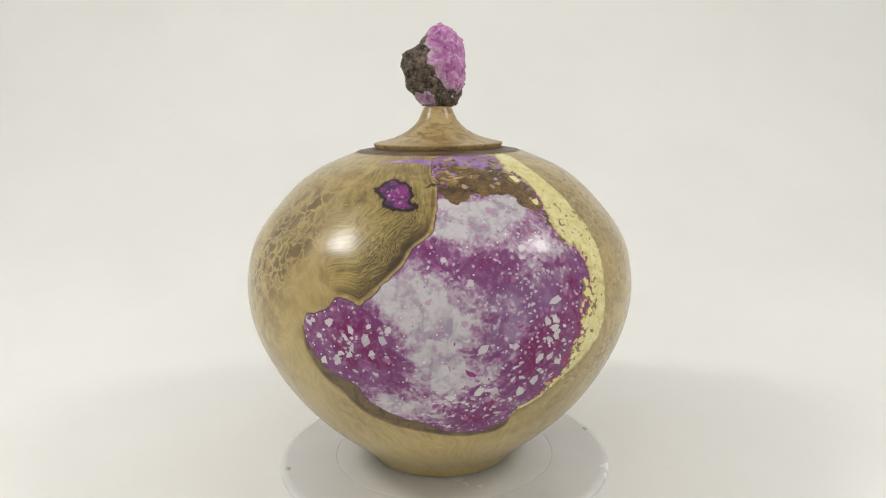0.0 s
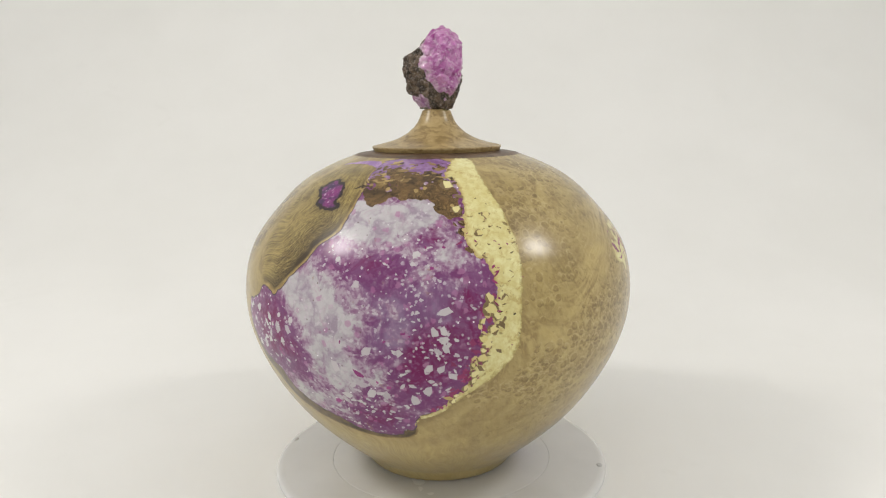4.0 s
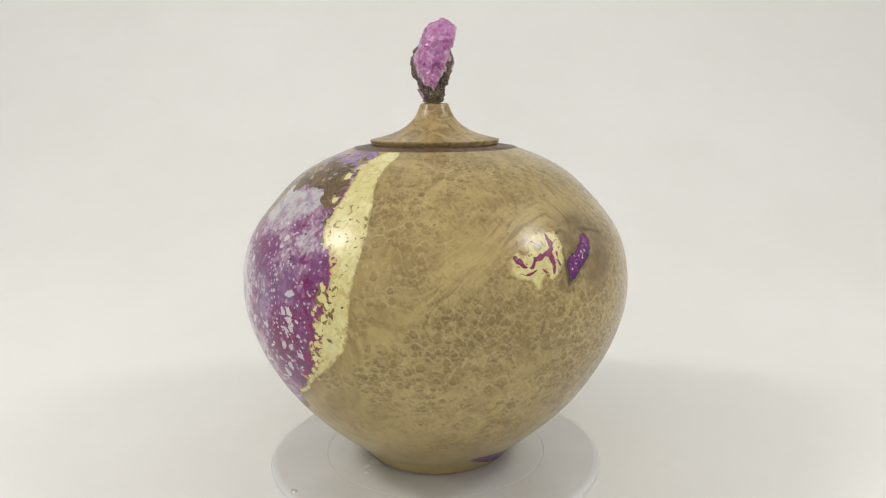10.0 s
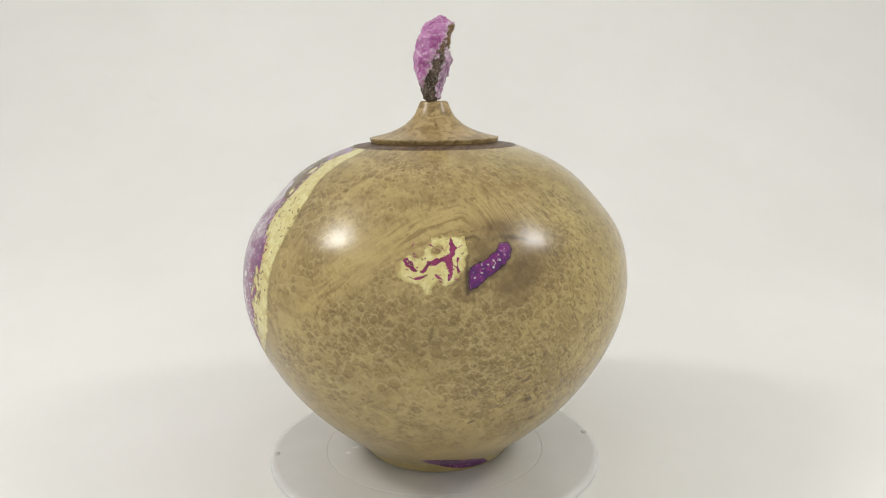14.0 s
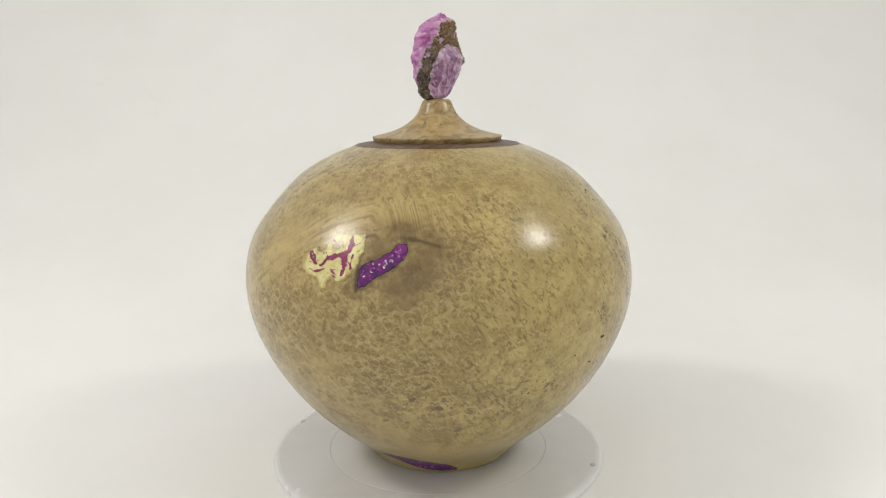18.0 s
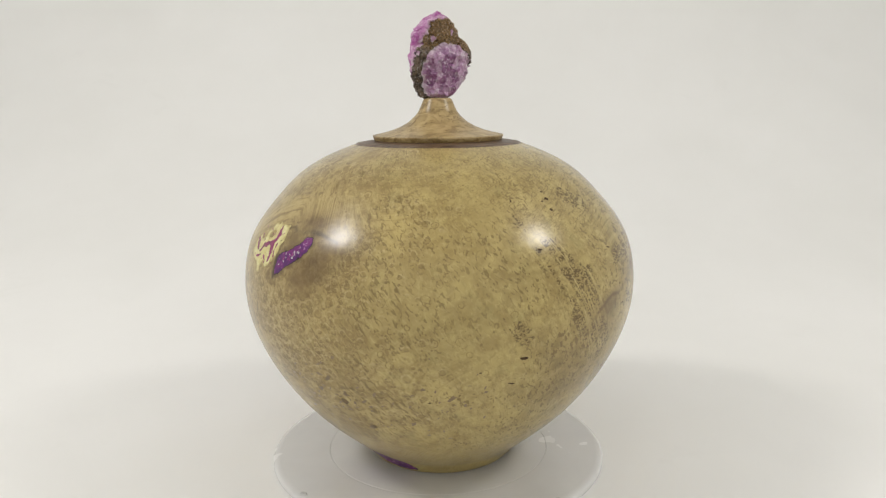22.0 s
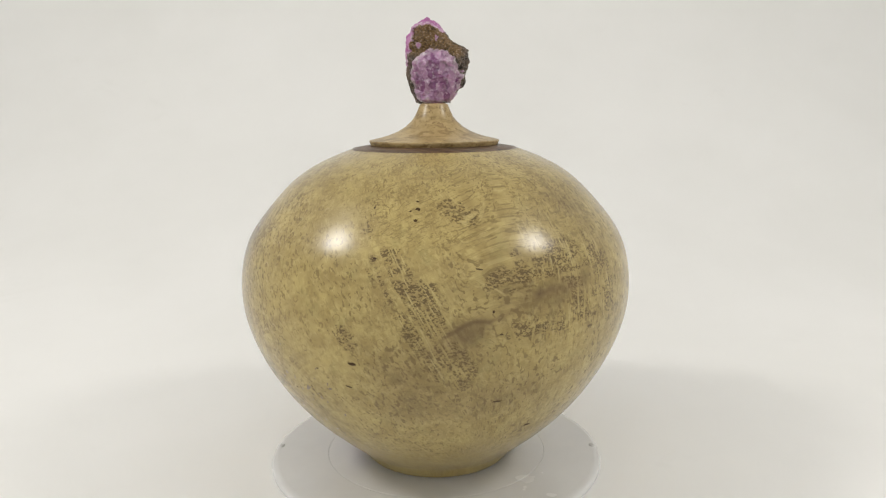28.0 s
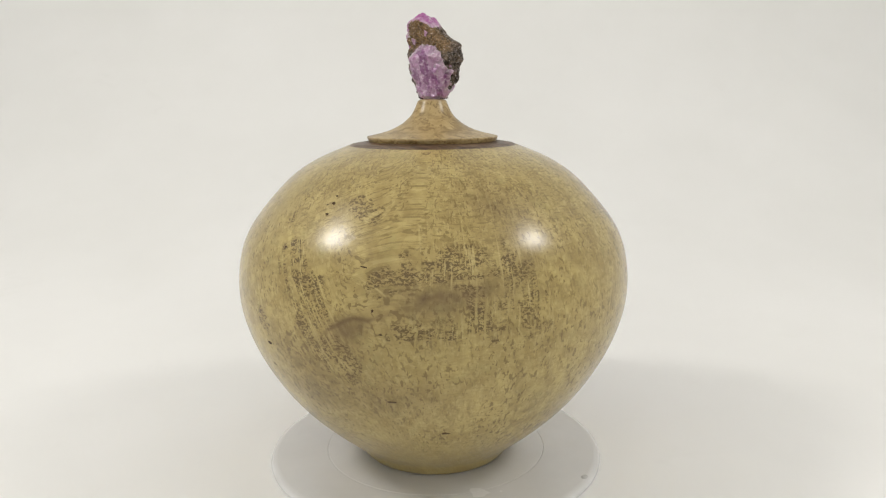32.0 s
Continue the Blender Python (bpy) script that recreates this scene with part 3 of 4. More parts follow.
def outline(pairs, ragged=0.0, scale=260, seed=0):
    """Signed distance in mm from a closed outline (negative inside), with a ragged edge."""
    q = plane(pairs)
    # cut the corners once, so that the outline runs round
    q = np.stack([q * 0.8 + np.roll(q, -1, axis=0) * 0.2, q * 0.2 + np.roll(q, -1, axis=0) * 0.8], 1).reshape(-1, 2)
    best, inside = np.full(len(FLAT), 1e9), np.zeros(len(FLAT), bool)
    for a, b in zip(q, np.roll(q, -1, axis=0)):
        ab, ap = b - a, FLAT - a
        t = np.clip(ap @ ab / (ab @ ab + 1e-12), 0, 1)
        best = np.minimum(best, np.sum((ap - t[:, None] * ab) ** 2, axis=1))
        crosses = (a[1] > FLAT[:, 1]) != (b[1] > FLAT[:, 1])
        with np.errstate(divide="ignore", invalid="ignore"):
            at = a[0] + (FLAT[:, 1] - a[1]) * (ab[0] / ab[1] if ab[1] else 0)
        inside ^= crosses & (FLAT[:, 0] < at)
    d = np.sqrt(best) * np.where(inside, -1, 1)
    if ragged:
        near = np.abs(d) < 8
        d[near] += ragged * 2 * clouds(POS[near], scale, 3, seed)
    return d


def line_field(pairs, width):
    """One near an open line, falling to nothing at about two widths."""
    q = plane(pairs)
    best = np.full(len(FLAT), 1e9)
    for a, b in zip(q[:-1], q[1:]):
        ab, ap = b - a, FLAT - a
        t = np.clip(ap @ ab / (ab @ ab + 1e-12), 0, 1)
        best = np.minimum(best, np.sum((ap - t[:, None] * ab) ** 2, axis=1))
    return np.exp(-best / width ** 2)


def blobs(rows):
    """A sum of soft spots: angle, height in mm, half width and half height in mm, strength."""
    f = np.zeros(len(FLAT))
    for a, z, w, h, k in rows:
        c = plane((a, z))[0]
        d = (FLAT - c) / (w, h)
        f += k * np.exp(-np.sum(d * d, axis=1))
    return f


def inlay(name, dist, lift, material, parent, label="", fields=()):
    """The part of the urn's surface inside an outline, let in flush (a hair proud)."""
    inside = dist < 0
    flags = inside[CELLS]
    full = CELLS[flags.all(1)]
    mixed = CELLS[flags.any(1) & ~flags.all(1)]
    keys, polys = {}, []

    def index(key):
        return keys.setdefault(key, len(keys))

    for cell in full.tolist():
        polys.append([index((v, v)) for v in cell])
    for cell in mixed.tolist():
        ring = []
        for a, b in zip(cell, cell[1:] + cell[:1]):
            if inside[a]:
                ring.append(index((a, a)))
            if inside[a] != inside[b]:
                ring.append(index((min(a, b), max(a, b))))
        if len(ring) > 2:
            polys.append(ring)
    ab = np.array(list(keys))
    a, b = ab[:, 0], ab[:, 1]
    gap = dist[a] - dist[b]
    t = np.where(a == b, 0, dist[a] / np.where(gap == 0, 1, gap))[:, None]

    def between(x):
        x = x if x.ndim == 2 else x[:, None]
        return x[a] * (1 - t) + x[b] * t

    normals = between(NOR)
    normals /= np.linalg.norm(normals, axis=1)[:, None]
    made = [(k, between(v) if v.ndim == 2 else between(v)[:, 0]) for k, v in fields]
    made.append(("depth", -between(dist)[:, 0]))
    return sheet(name, between(POS) + normals * lift, polys, material, parent, label, True, normals, made)


def point(a, s_mm):
    """A place and its axes on the urn's surface: angle in degrees, arc in mm."""
    s = s_mm / 1000
    r, z, dr, dz = (float(np.interp(s, row_s, c)) for c in (row_r, row_z, slope[0], slope[1]))
    ca, sa = math.cos(radians(a)), math.sin(radians(a))
    k = math.hypot(dr, dz)
    return Vector((r * ca, r * sa, z)), Vector((-sa, ca, 0)), Vector((dr * ca, dr * sa, dz)) / k, Vector((dz * ca, dz * sa, -dr)) / k


def fleck(name, a, s_mm, w, h, turn, lift, material, parent, rng, label="", corners=7, rough=0.3):
    """A small angular piece that lies in the surface."""
    p, e, u, n = point(a, s_mm)
    vs, ns = [], []
    start = rng.random() * 6.28
    for k in range(corners + 1):
        if k == 0:
            x = y = 0.0
        else:
            b = start + 6.283 * (k + rough * (rng.random() - 0.5)) / corners
            f = 1 + rough * (rng.random() - 0.5) * 1.6
            x, y = math.cos(b) * f * w / 2000, math.sin(b) * f * h / 2000
        c, s = math.cos(radians(turn)), math.sin(radians(turn))
        x, y = x * c - y * s, x * s + y * c
        q, _, _, m = point(a + math.degrees(x / max(0.02, math.hypot(p.x, p.y))), s_mm + y * 1000)
        vs.append(tuple(q + m * lift))
        ns.append(tuple(m))
    fs = [(0, k, k % corners + 1) for k in range(1, corners + 1)]
    return sheet(name, vs, fs, material, parent, label, True, np.array(ns))


# ---- outlines on the urn: angle in degrees, height in mm ----
RESIN_EDGE = (-93, 171, -93.1, 164.8, -90.4, 159.8, -89.8, 156.9, -90.3, 148.2, -91.8, 139.6, -96.7, 134.4, -98.3, 128.5, -101.9, 122.6, -106.4, 114.5, -109.4, 110, -112, 112.8, -116.2, 113, -117.9, 107.7, -121.8, 105.4, -125.4, 103.8, -126.2, 93.6, -124.1, 86.5, -120.4, 78, -117.3, 74.9, -112.1, 71.3, -110.4, 64.3, -107.1, 59.4, -101.4, 54.6, -94.9, 51.6, -88.6, 46.2, -80.7, 44.4, -72.5, 45.2, -72, 48.9, -68.9, 48.1, -67.2, 57.7, -60.8, 62.3, -52.9, 76.4, -47.9, 92.5, -45, 112.5, -45.5, 122.9, -49.1, 131.9, -51.2, 140.4, -50.8, 150.6, -51.4, 161.1, -52, 171)
SAP_OUT = (-40, 171, -42.6, 162.8, -41.9, 156.5, -40.2, 151.1, -39.7, 144.8, -38.9, 138.6, -39.2, 133.5, -39.7, 126.6, -40.1, 119.5, -40.9, 110.6, -41.2, 100.3, -42, 89.9, -44.9, 83.4, -48.2, 77.7, -52.6, 72.9, -57.2, 65.7, -62, 59.5, -68.2, 55, -69.5, 49.4)
SAP_IN = (-67.1, 57.6, -62.9, 60.9, -57.5, 68.9, -54.4, 74.4, -53, 82.8, -53.8, 87.6, -50.7, 86.9, -49.4, 93.8, -50.6, 98.4, -47.4, 103.6, -48.9, 109.7, -46.5, 115.3, -47.1, 122.7, -48.8, 130.7, -51.1, 131.7, -53.2, 137, -53.7, 142.9, -53, 150.5, -52.8, 156.4, -53.5, 161.1, -59.2, 163.6, -52, 171)
BARK_EDGE = (-93.5, 166.5, -88, 168, -82, 166.5, -76, 164.8, -69.2, 165.6, -61.6, 165, -56.8, 161.1, -53.3, 156.6, -53.2, 146.8, -52.7, 139, -50.6, 131.4, -53.1, 133.4, -56.1, 141.8, -58.4, 147.7, -62.4, 150.1, -63.2, 153.4, -70.1, 154.3, -75.5, 154.4, -82.5, 151.3, -86.5, 152.2, -90.1, 157.3, -92.4, 158.9)
RIM_EDGE = (-127, 99.3, -126.7, 94.2, -126.3, 86.7, -124.3, 78.6, -121.8, 71.7, -117.7, 66.9, -115.5, 59.7, -111.2, 53.7, -105.8, 49.7, -98.8, 46.8, -94.1, 45.3, -89.2, 43.3, -80.6, 41.8, -72.1, 42.8, -67.6, 47.1, -68.7, 55.1, -99.9, 89.8)
KNOT_EDGE = (-114.5, 156.5, -111.8, 159.5, -107.5, 161.7, -101.5, 160.1, -98.1, 155.7, -98.7, 153, -95.9, 150.6, -99.3, 148.5, -105.5, 148.8, -108.6, 150.9, -107.8, 153.7, -111, 154.3)
GOLD_EDGE = (-0.8, 125.2, 0, 128.8, 2.1, 130.1, 2.4, 129.4, 3.8, 128.6, 5.9, 129.6, 5.8, 131.8, 7.6, 134.5, 7.2, 136.7, 9.7, 137.2, 12.9, 136.9, 16.6, 136.6, 16.7, 134.2, 17.1, 131.2, 16.1, 126.4, 14.7, 121.7, 12.9, 119.9, 12.5, 117.4, 10.5, 117.4, 9.7, 119.3, 8.1, 118, 7, 113.3, 6.1, 113.4, 5, 116.3, 4.1, 117.8, 1.8, 119, -0.5, 120.6)
ISLAND_EDGE = (7.5, 132.6, 9.2, 134, 10.6, 132.9, 10.2, 131, 8.7, 130, 7.4, 131)
POCKET_EDGE = (16.5, 114.6, 16.3, 121, 17.4, 125.1, 20.3, 127.2, 23.1, 129.3, 25.4, 133, 28.4, 134, 29, 130.5, 26.4, 125.4, 22.4, 120.6, 18.8, 116.9)
FOOT_EDGE = (-2, 13.5, 6, 15, 16, 14.5, 30, 11.5, 42, 7.5, 50, 3, 36, 2.5, 24, 3.5, 12, 6.5, 3, 10)
HEART_EDGE = (-111, 110.1, -116.5, 115.5, -120.2, 129.2, -123.1, 143.3, -124.1, 153, -122.8, 160.8, -116.3, 168.6, -95.7, 169.8, -86.4, 156.9, -88.2, 140, -94.1, 130.9, -103, 107.7)
SLIVER_EDGE = (-124, 167, -114, 168.9, -104, 169.6, -94, 169.4, -92, 166.4, -98, 167.6, -107, 168.3, -116, 167.8)

d_resin0 = outline(RESIN_EDGE)
d_resin = outline(RESIN_EDGE, 1.0, 280, 3)
d_sap = outline(SAP_OUT + SAP_IN, 0.0)
sap_rag = smooth(-d_resin, -1, 2)
near = np.abs(d_sap) < 8
d_sap[near] += (0.9 + 1.1 * sap_rag[near]) * 2 * clouds(POS[near], 430, 3, 5)
d_bark = outline(BARK_EDGE, 2.4, 300, 7)
d_bark = np.maximum(d_bark, 1.3 - 9 * np.abs(clouds(POS, 210, 2, 17) + 0.2) * 2)
d_rim = outline(RIM_EDGE, 0.5, 300, 9)
d_knot = outline(KNOT_EDGE, 2.4, 320, 11)
d_gold = np.maximum(outline(GOLD_EDGE, 1.6, 520, 13), -outline(ISLAND_EDGE, 0.8, 500, 14))
d_pocket = outline(POCKET_EDGE, 1.3, 420, 15)
d_foot = outline(FOOT_EDGE, 0.5, 350, 19)
d_heart = outline(HEART_EDGE)
d_sliver = outline(SLIVER_EDGE, 0.9, 300, 21)

def beside(pairs):
    """Distance to the left of an open line and way along it, in mm."""
    q = plane(pairs)
    best, side, way, gone = np.full(len(FLAT), 1e9), np.zeros(len(FLAT)), np.zeros(len(FLAT)), 0.0
    for a, b in zip(q[:-1], q[1:]):
        ab, ap = b - a, FLAT - a
        size = math.hypot(*ab)
        t = np.clip(ap @ ab / size ** 2, 0, 1)
        d = np.hypot(*(ap - t[:, None] * ab).T)
        m = d < best
        best[m], way[m] = d[m], gone + t[m] * size
        side[m] = np.sign(ab[0] * ap[m, 1] - ab[1] * ap[m, 0]) * d[m]
        gone += size
    return side, way


# ---- fields that steer the wood's figure ----
U, V = FLAT[:, 0], FLAT[:, 1]
low = clouds(POS, 16, 3, 31)
low2 = clouds(POS, 34, 3, 33)
turn_a = np.where(A_DEG < -150, A_DEG + 360, A_DEG)
w_front = smooth(turn_a, -45, -10) * (1 - smooth(turn_a, 15, 45))
w_side = smooth(turn_a, 15, 45) * (1 - smooth(turn_a, 75, 100))
w_back = smooth(turn_a, 75, 100)
w_left = 1 - smooth(turn_a, -60, -30)
Ub = turn_a * MM_PER_DEG
SWATH = (-50, 84, -41, 92, -32, 101, -24, 109, -16, 118, -8, 128, 1, 137, 12, 143, 25, 146, 38, 144, 52, 140)
swath_side, swath_way = beside(SWATH)
swath = line_field(SWATH, 8)
across = w_front * 1.3 * swath_side + w_side * (V - 0.55 * Ub) + w_back * (0.86 * Ub + 0.5 * V) + w_left * (0.8 * Ub + 0.35 * V)
along = w_front * swath_way + w_side * (Ub * 0.9 + 0.5 * V) + w_back * (0.86 * V - 0.5 * Ub) + w_left * (V - 0.4 * Ub)
across = across + (62 - 44 * w_front) * low + (24 - 12 * w_front) * low2
lean_b = 0.5 * (1 - smooth(turn_a, 112, 135))
shift = np.interp(turn_a, np.arange(60, 230), np.cumsum(0.5 * (1 - smooth(np.arange(60, 230), 112, 135))) * MM_PER_DEG)
BAND = np.stack([Ub + lean_b * (V - 100), V - shift, low2 * 3], 1)
FLOW = np.stack([across * 0.42, along * 0.085, low * 6], 1)
RINGS = np.stack([(d_resin0 + 14 * low2) * 1.15, V * 0.1, U * 0.03], 1)
heart = smooth(-d_heart + 7 * low2, -2.5, 3.5)
stain = np.clip(blobs([(26, 140, 12, 5, 1.0), (21, 131, 5, 5, 0.5), (28, 117, 12, 9, 1.0), (36, 131, 12, 10, 0.9), (20, 131, 6, 7, 0.8), (15.5, 117, 4, 5, 0.8), (30, 124, 8, 7, 0.4),
                       (8, 98, 14, 12, 0.2), (-133, 134, 8, 10, 0.9), (-146, 143, 10, 12, 0.55), (-147, 124, 6, 12, 0.55), (-135, 120, 8, 6, 0.5), (-140, 156, 12, 5, 0.35),
                       (-260, 80, 14, 12, 0.5), (-256, 62, 24, 12, 0.4), (-234, 66, 26, 11, 0.4), (-244, 86, 10, 6, 0.25), (-224, 109, 10, 7, 0.7), (-205, 150, 14, 12, 0.55), (-200, 132, 8, 10, 0.3),
                       (-30, 22, 18, 5, 0.35), (-118, 154, 4, 3.5, 0.6), (-47, 95, 7, 16, 0.25), (-35, 160, 12, 9, 0.4), (-37, 142, 5, 14, 0.25), (-245, 95, 8, 8, 0.35)])
                + 0.45 * line_field((-252, 93, -243.5, 101, -237, 105, -228.5, 110.5, -219.5, 113.5, -210, 116), 6.0)
                + 0.4 * line_field((-252, 95, -247, 101, -243.5, 103.5, -240, 102.8, -237, 104.6, -232, 108, -228.5, 109, -224, 113), 0.9), 0, 1)
figure = np.clip(1.4 * line_field((-264.2, 126, -258.2, 113.5, -253.7, 97.3, -247.8, 80), 9) + line_field((-249, 149, -242, 144), 6)
                 + line_field((-232, 142, -230, 131), 5) + line_field((-238, 118.5, -228, 122.5, -216, 125), 7) + 0.8 * line_field((-216, 131, -212, 100), 10)
                 + 0.8 * line_field((-203, 130, -199, 100), 9) + line_field((88, 142, 92, 136), 4) + line_field((86, 93, 81, 101), 4)
                 + 0.8 * line_field((-234, 97, -222, 100), 6) + 0.35 * line_field((-27, 106, -24, 92), 5) + 0.5 * line_field((-215, 150, -195, 150), 8), 0, 1)
eyes = np.clip(0.5 * smooth(turn_a, -44, -36) * (1 - smooth(turn_a, 50, 85)) * smooth(S_MM, 45, 75) + blobs([(-14, 163, 16, 8, 1.0), (12, 163, 18, 7, 1.0), (-30, 153, 12, 12, 0.9), (30, 146, 16, 8, 1.0), (45, 140, 12, 14, 0.8), (-22, 102, 18, 16, 0.6),
                      (-6, 92, 22, 14, 0.55), (14, 104, 18, 16, 0.6), (36, 120, 16, 14, 0.8), (28, 78, 26, 14, 0.6), (-32, 76, 14, 18, 0.9), (-48, 72, 14, 8, 0.8),
                      (3, 124, 12, 8, 0.9), (-38, 140, 7, 16, 0.5), (60, 150, 18, 12, 0.6),
                      (5, 66, 30, 10, 0.45)]), 0, 1) * (1 - 0.85 * swath)
lace = np.clip(blobs([(-133, 134, 9, 11, 1.4), (-146, 132, 12, 24, 1.0), (-136, 150, 14, 8, 1.0), (-138, 118, 12, 8, 0.8), (-152, 115, 8, 12, 0.6)]), 0, 1)
pins = np.clip(0.25 + 0.75 * w_side + 0.4 * w_front + 0.5 * w_back, 0, 1) * smooth(S_MM, 25, 60)
curl = np.clip(0.3 + 0.7 * w_back + 0.55 * w_side + 0.2 * w_front, 0, 1) * smooth(S_MM, 15, 50)
rays = w_back * smooth(S_MM, 60, 110) * np.clip(0.15 + figure, 0, 1)
rough_grain = np.clip(blobs([(-100, 140, 12, 14, 1.0), (-106, 124, 9, 14, 1.0), (-100, 152, 10, 8, 0.6)]) + 0.2, 0, 1)
dusk = blobs([(-97, 133, 4, 5, 0.7), (-100, 127, 3, 5, 0.8), (-97, 141, 8, 9, 0.4), (-103, 128, 6, 10, 0.35), (-109, 116, 5, 6, 0.3), (-104, 165, 12, 4, 0.4)]) + 0.6 * np.exp(-((d_resin0 - 3.6 + 3 * low2) / 2.2) ** 2) * smooth(S_MM, 128, 145) * (1 - smooth(S_MM, 165, 185))
grain = np.clip(0.12 + 0.9 * swath + blobs([(-100, 30, 60, 25, 0.6), (60, 70, 30, 16, 0.35), (-38, 120, 6, 30, 0.3)]), 0, 1)
stain = np.clip(stain * (1 + 0.15 * w_back + 0.2 * w_side) + 0.5 * np.exp(-((d_resin0 - 1.2 + 3 * low2) / 2.2) ** 2) * (turn_a < -100) * (1 - smooth(S_MM, 118, 132)) + 0.18 * np.exp(-((d_sap - 1.0) / 2.2) ** 2) * (d_resin0 > 0), 0, 1)
# paler patches, and a paler ring all round towards the foot
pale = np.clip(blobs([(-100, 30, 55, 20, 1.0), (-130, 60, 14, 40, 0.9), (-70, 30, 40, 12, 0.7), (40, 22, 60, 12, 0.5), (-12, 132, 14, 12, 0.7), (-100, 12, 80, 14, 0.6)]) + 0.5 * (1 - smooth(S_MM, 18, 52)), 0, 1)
outer = smooth(heart, 0.2, 0.6)
tan = np.clip(outer * (1 - smooth(d_resin0 + 2.6 * low2, 1.6, 2.6)) * smooth(S_MM, 110, 135) * 0.9, 0, 1)
seam = np.clip(np.exp(-((d_resin0 - 2.4 + 2.6 * low2) / 1.0) ** 2) * outer * smooth(S_MM, 120, 150) * smooth(-d_heart, -4, 0) * 0.9
               + 0.9 * line_field((15.9, 136.5, 16.6, 130.2, 16.2, 123.4, 16.1, 114), 0.9) + 0.9 * line_field((27, 135.8, 31.1, 135.2, 33.7, 134.1, 36.9, 132.7), 0.9) + 0.6 * line_field((24, 135, 27, 136.4, 30, 135.4), 1.6)
               + 0.7 * line_field((16, 135.6, 19, 136.8, 20.4, 135.3), 0.8) + 0.55 * np.exp(-((d_pocket - 0.3) / 1.0) ** 2) + 0.7 * line_field((7.4, 99.3, 7.1, 92.6), 0.55)
               + 0.7 * line_field((-119.5, 152.4, -117.5, 152, -115.8, 154, -116.5, 156), 0.7)
               + 0.5 * np.exp(-(d_knot / 1.3) ** 2), 0, 1) * (0.7 + 0.6 * clouds(POS, 200, 2, 41))

w_shoulder = w_back * smooth(S_MM, 150, 175)
upper = np.clip(w_shoulder + 0.35 * w_back + 0.5 * w_side * smooth(S_MM, 165, 185), 0, 1)
warm = np.clip(w_front + 0.5 * w_left + 0.4 * w_side * (1 - smooth(turn_a, 30, 60)), 0, 1)
yellow = np.clip(w_back + w_side * smooth(turn_a, 40, 75), 0, 1)
ringlets = np.clip(w_side + 0.4 * w_back * (1 - smooth(turn_a, 110, 130)), 0, 1) * smooth(S_MM, 70, 110)

urn = new("urn")
tagged(urn, "round polished burl wood urn with a purple and white stone inlay", "urn")
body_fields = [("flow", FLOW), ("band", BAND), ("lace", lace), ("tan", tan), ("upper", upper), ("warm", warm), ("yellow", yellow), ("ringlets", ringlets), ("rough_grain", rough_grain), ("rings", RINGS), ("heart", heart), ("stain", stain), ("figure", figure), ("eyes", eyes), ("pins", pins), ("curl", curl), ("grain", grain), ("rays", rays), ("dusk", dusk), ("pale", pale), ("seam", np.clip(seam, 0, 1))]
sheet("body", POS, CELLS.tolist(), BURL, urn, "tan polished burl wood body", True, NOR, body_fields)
foot_r = float(row_r[0])
lathe("base", [(0, 0), (foot_r * 0.6, 0.0), (foot_r, 0.0)], WALNUT, urn, "", 96)
top_r = float(row_r[-1])
lathe("collar", [(top_r - 0.0006, Z_TOP - 0.0005), (top_r, Z_TOP), (top_r - 0.0012, 0.1714), (0.038, 0.1722), (0.0345, 0.1727), (0.0325, 0.1727), (0.0325, 0.165)], WALNUT, urn, "dark brown walnut ring under the lid")

cloud = np.clip(0.36 + blobs([(-76, 146, 26, 12, 0.62), (-87, 143, 8, 8, 0.5), (-66, 147, 10, 6, 0.45), (-94, 112, 16, 13, 0.55), (-88, 100, 14, 11, 0.4), (-99, 117, 10, 8, 0.4),
                              (-103, 65, 9, 7, 0.5), (-96, 60, 14, 6, 0.5), (-88, 76, 14, 10, 0.4), (-91, 86, 10, 9, 0.35), (-61, 120, 8, 7, 0.3), (-66, 107, 10, 7, -0.1),
                              (-77, 80, 10, 8, 0.28), (-58, 132, 7, 9, 0.32), (-78, 168, 22, 3, -0.1), (-113, 92, 18, 14, -0.6), (-106, 82, 10, 8, -0.4), (-58, 104, 14, 22, -0.4),
                              (-80, 129, 14, 6, -0.3), (-81, 55, 20, 8, -0.25), (-63, 140, 7, 6, -0.4), (-91, 132, 8, 6, -0.35), (-72, 94, 10, 12, -0.2), (-66, 75, 10, 12, -0.15)]), 0, 1)
deep = np.clip(0.25 + blobs([(-114, 98, 16, 12, 0.5), (-107, 85, 12, 9, 0.4), (-56, 112, 8, 12, 0.6), (-80, 129, 8, 4, 0.5), (-81, 55, 16, 7, 0.4), (-63, 140, 7, 5, 0.6),
                             (-67, 96, 8, 7, 0.4), (-73, 62, 8, 5, 0.4), (-58, 98, 10, 16, 0.7), (-66, 84, 10, 10, 0.5), (-90, 132, 8, 6, 0.2), (-78, 168, 22, 4, -0.3)]), 0, 1)
mist = blobs([(-70, 112, 20, 9, 0.9), (-64, 112, 8, 8, 0.3), (-75, 96, 14, 8, 0.7), (-60, 120, 9, 9, 0.6), (-85, 118, 10, 6, 0.6), (-105, 80, 10, 6, 0.4)])
strip = smooth(zz * 1000 + 5 * clouds(POS, 150, 2, 51), 160.5, 163.5)
wood_rim = np.clip(-d_resin / 1.2, 0, 3)
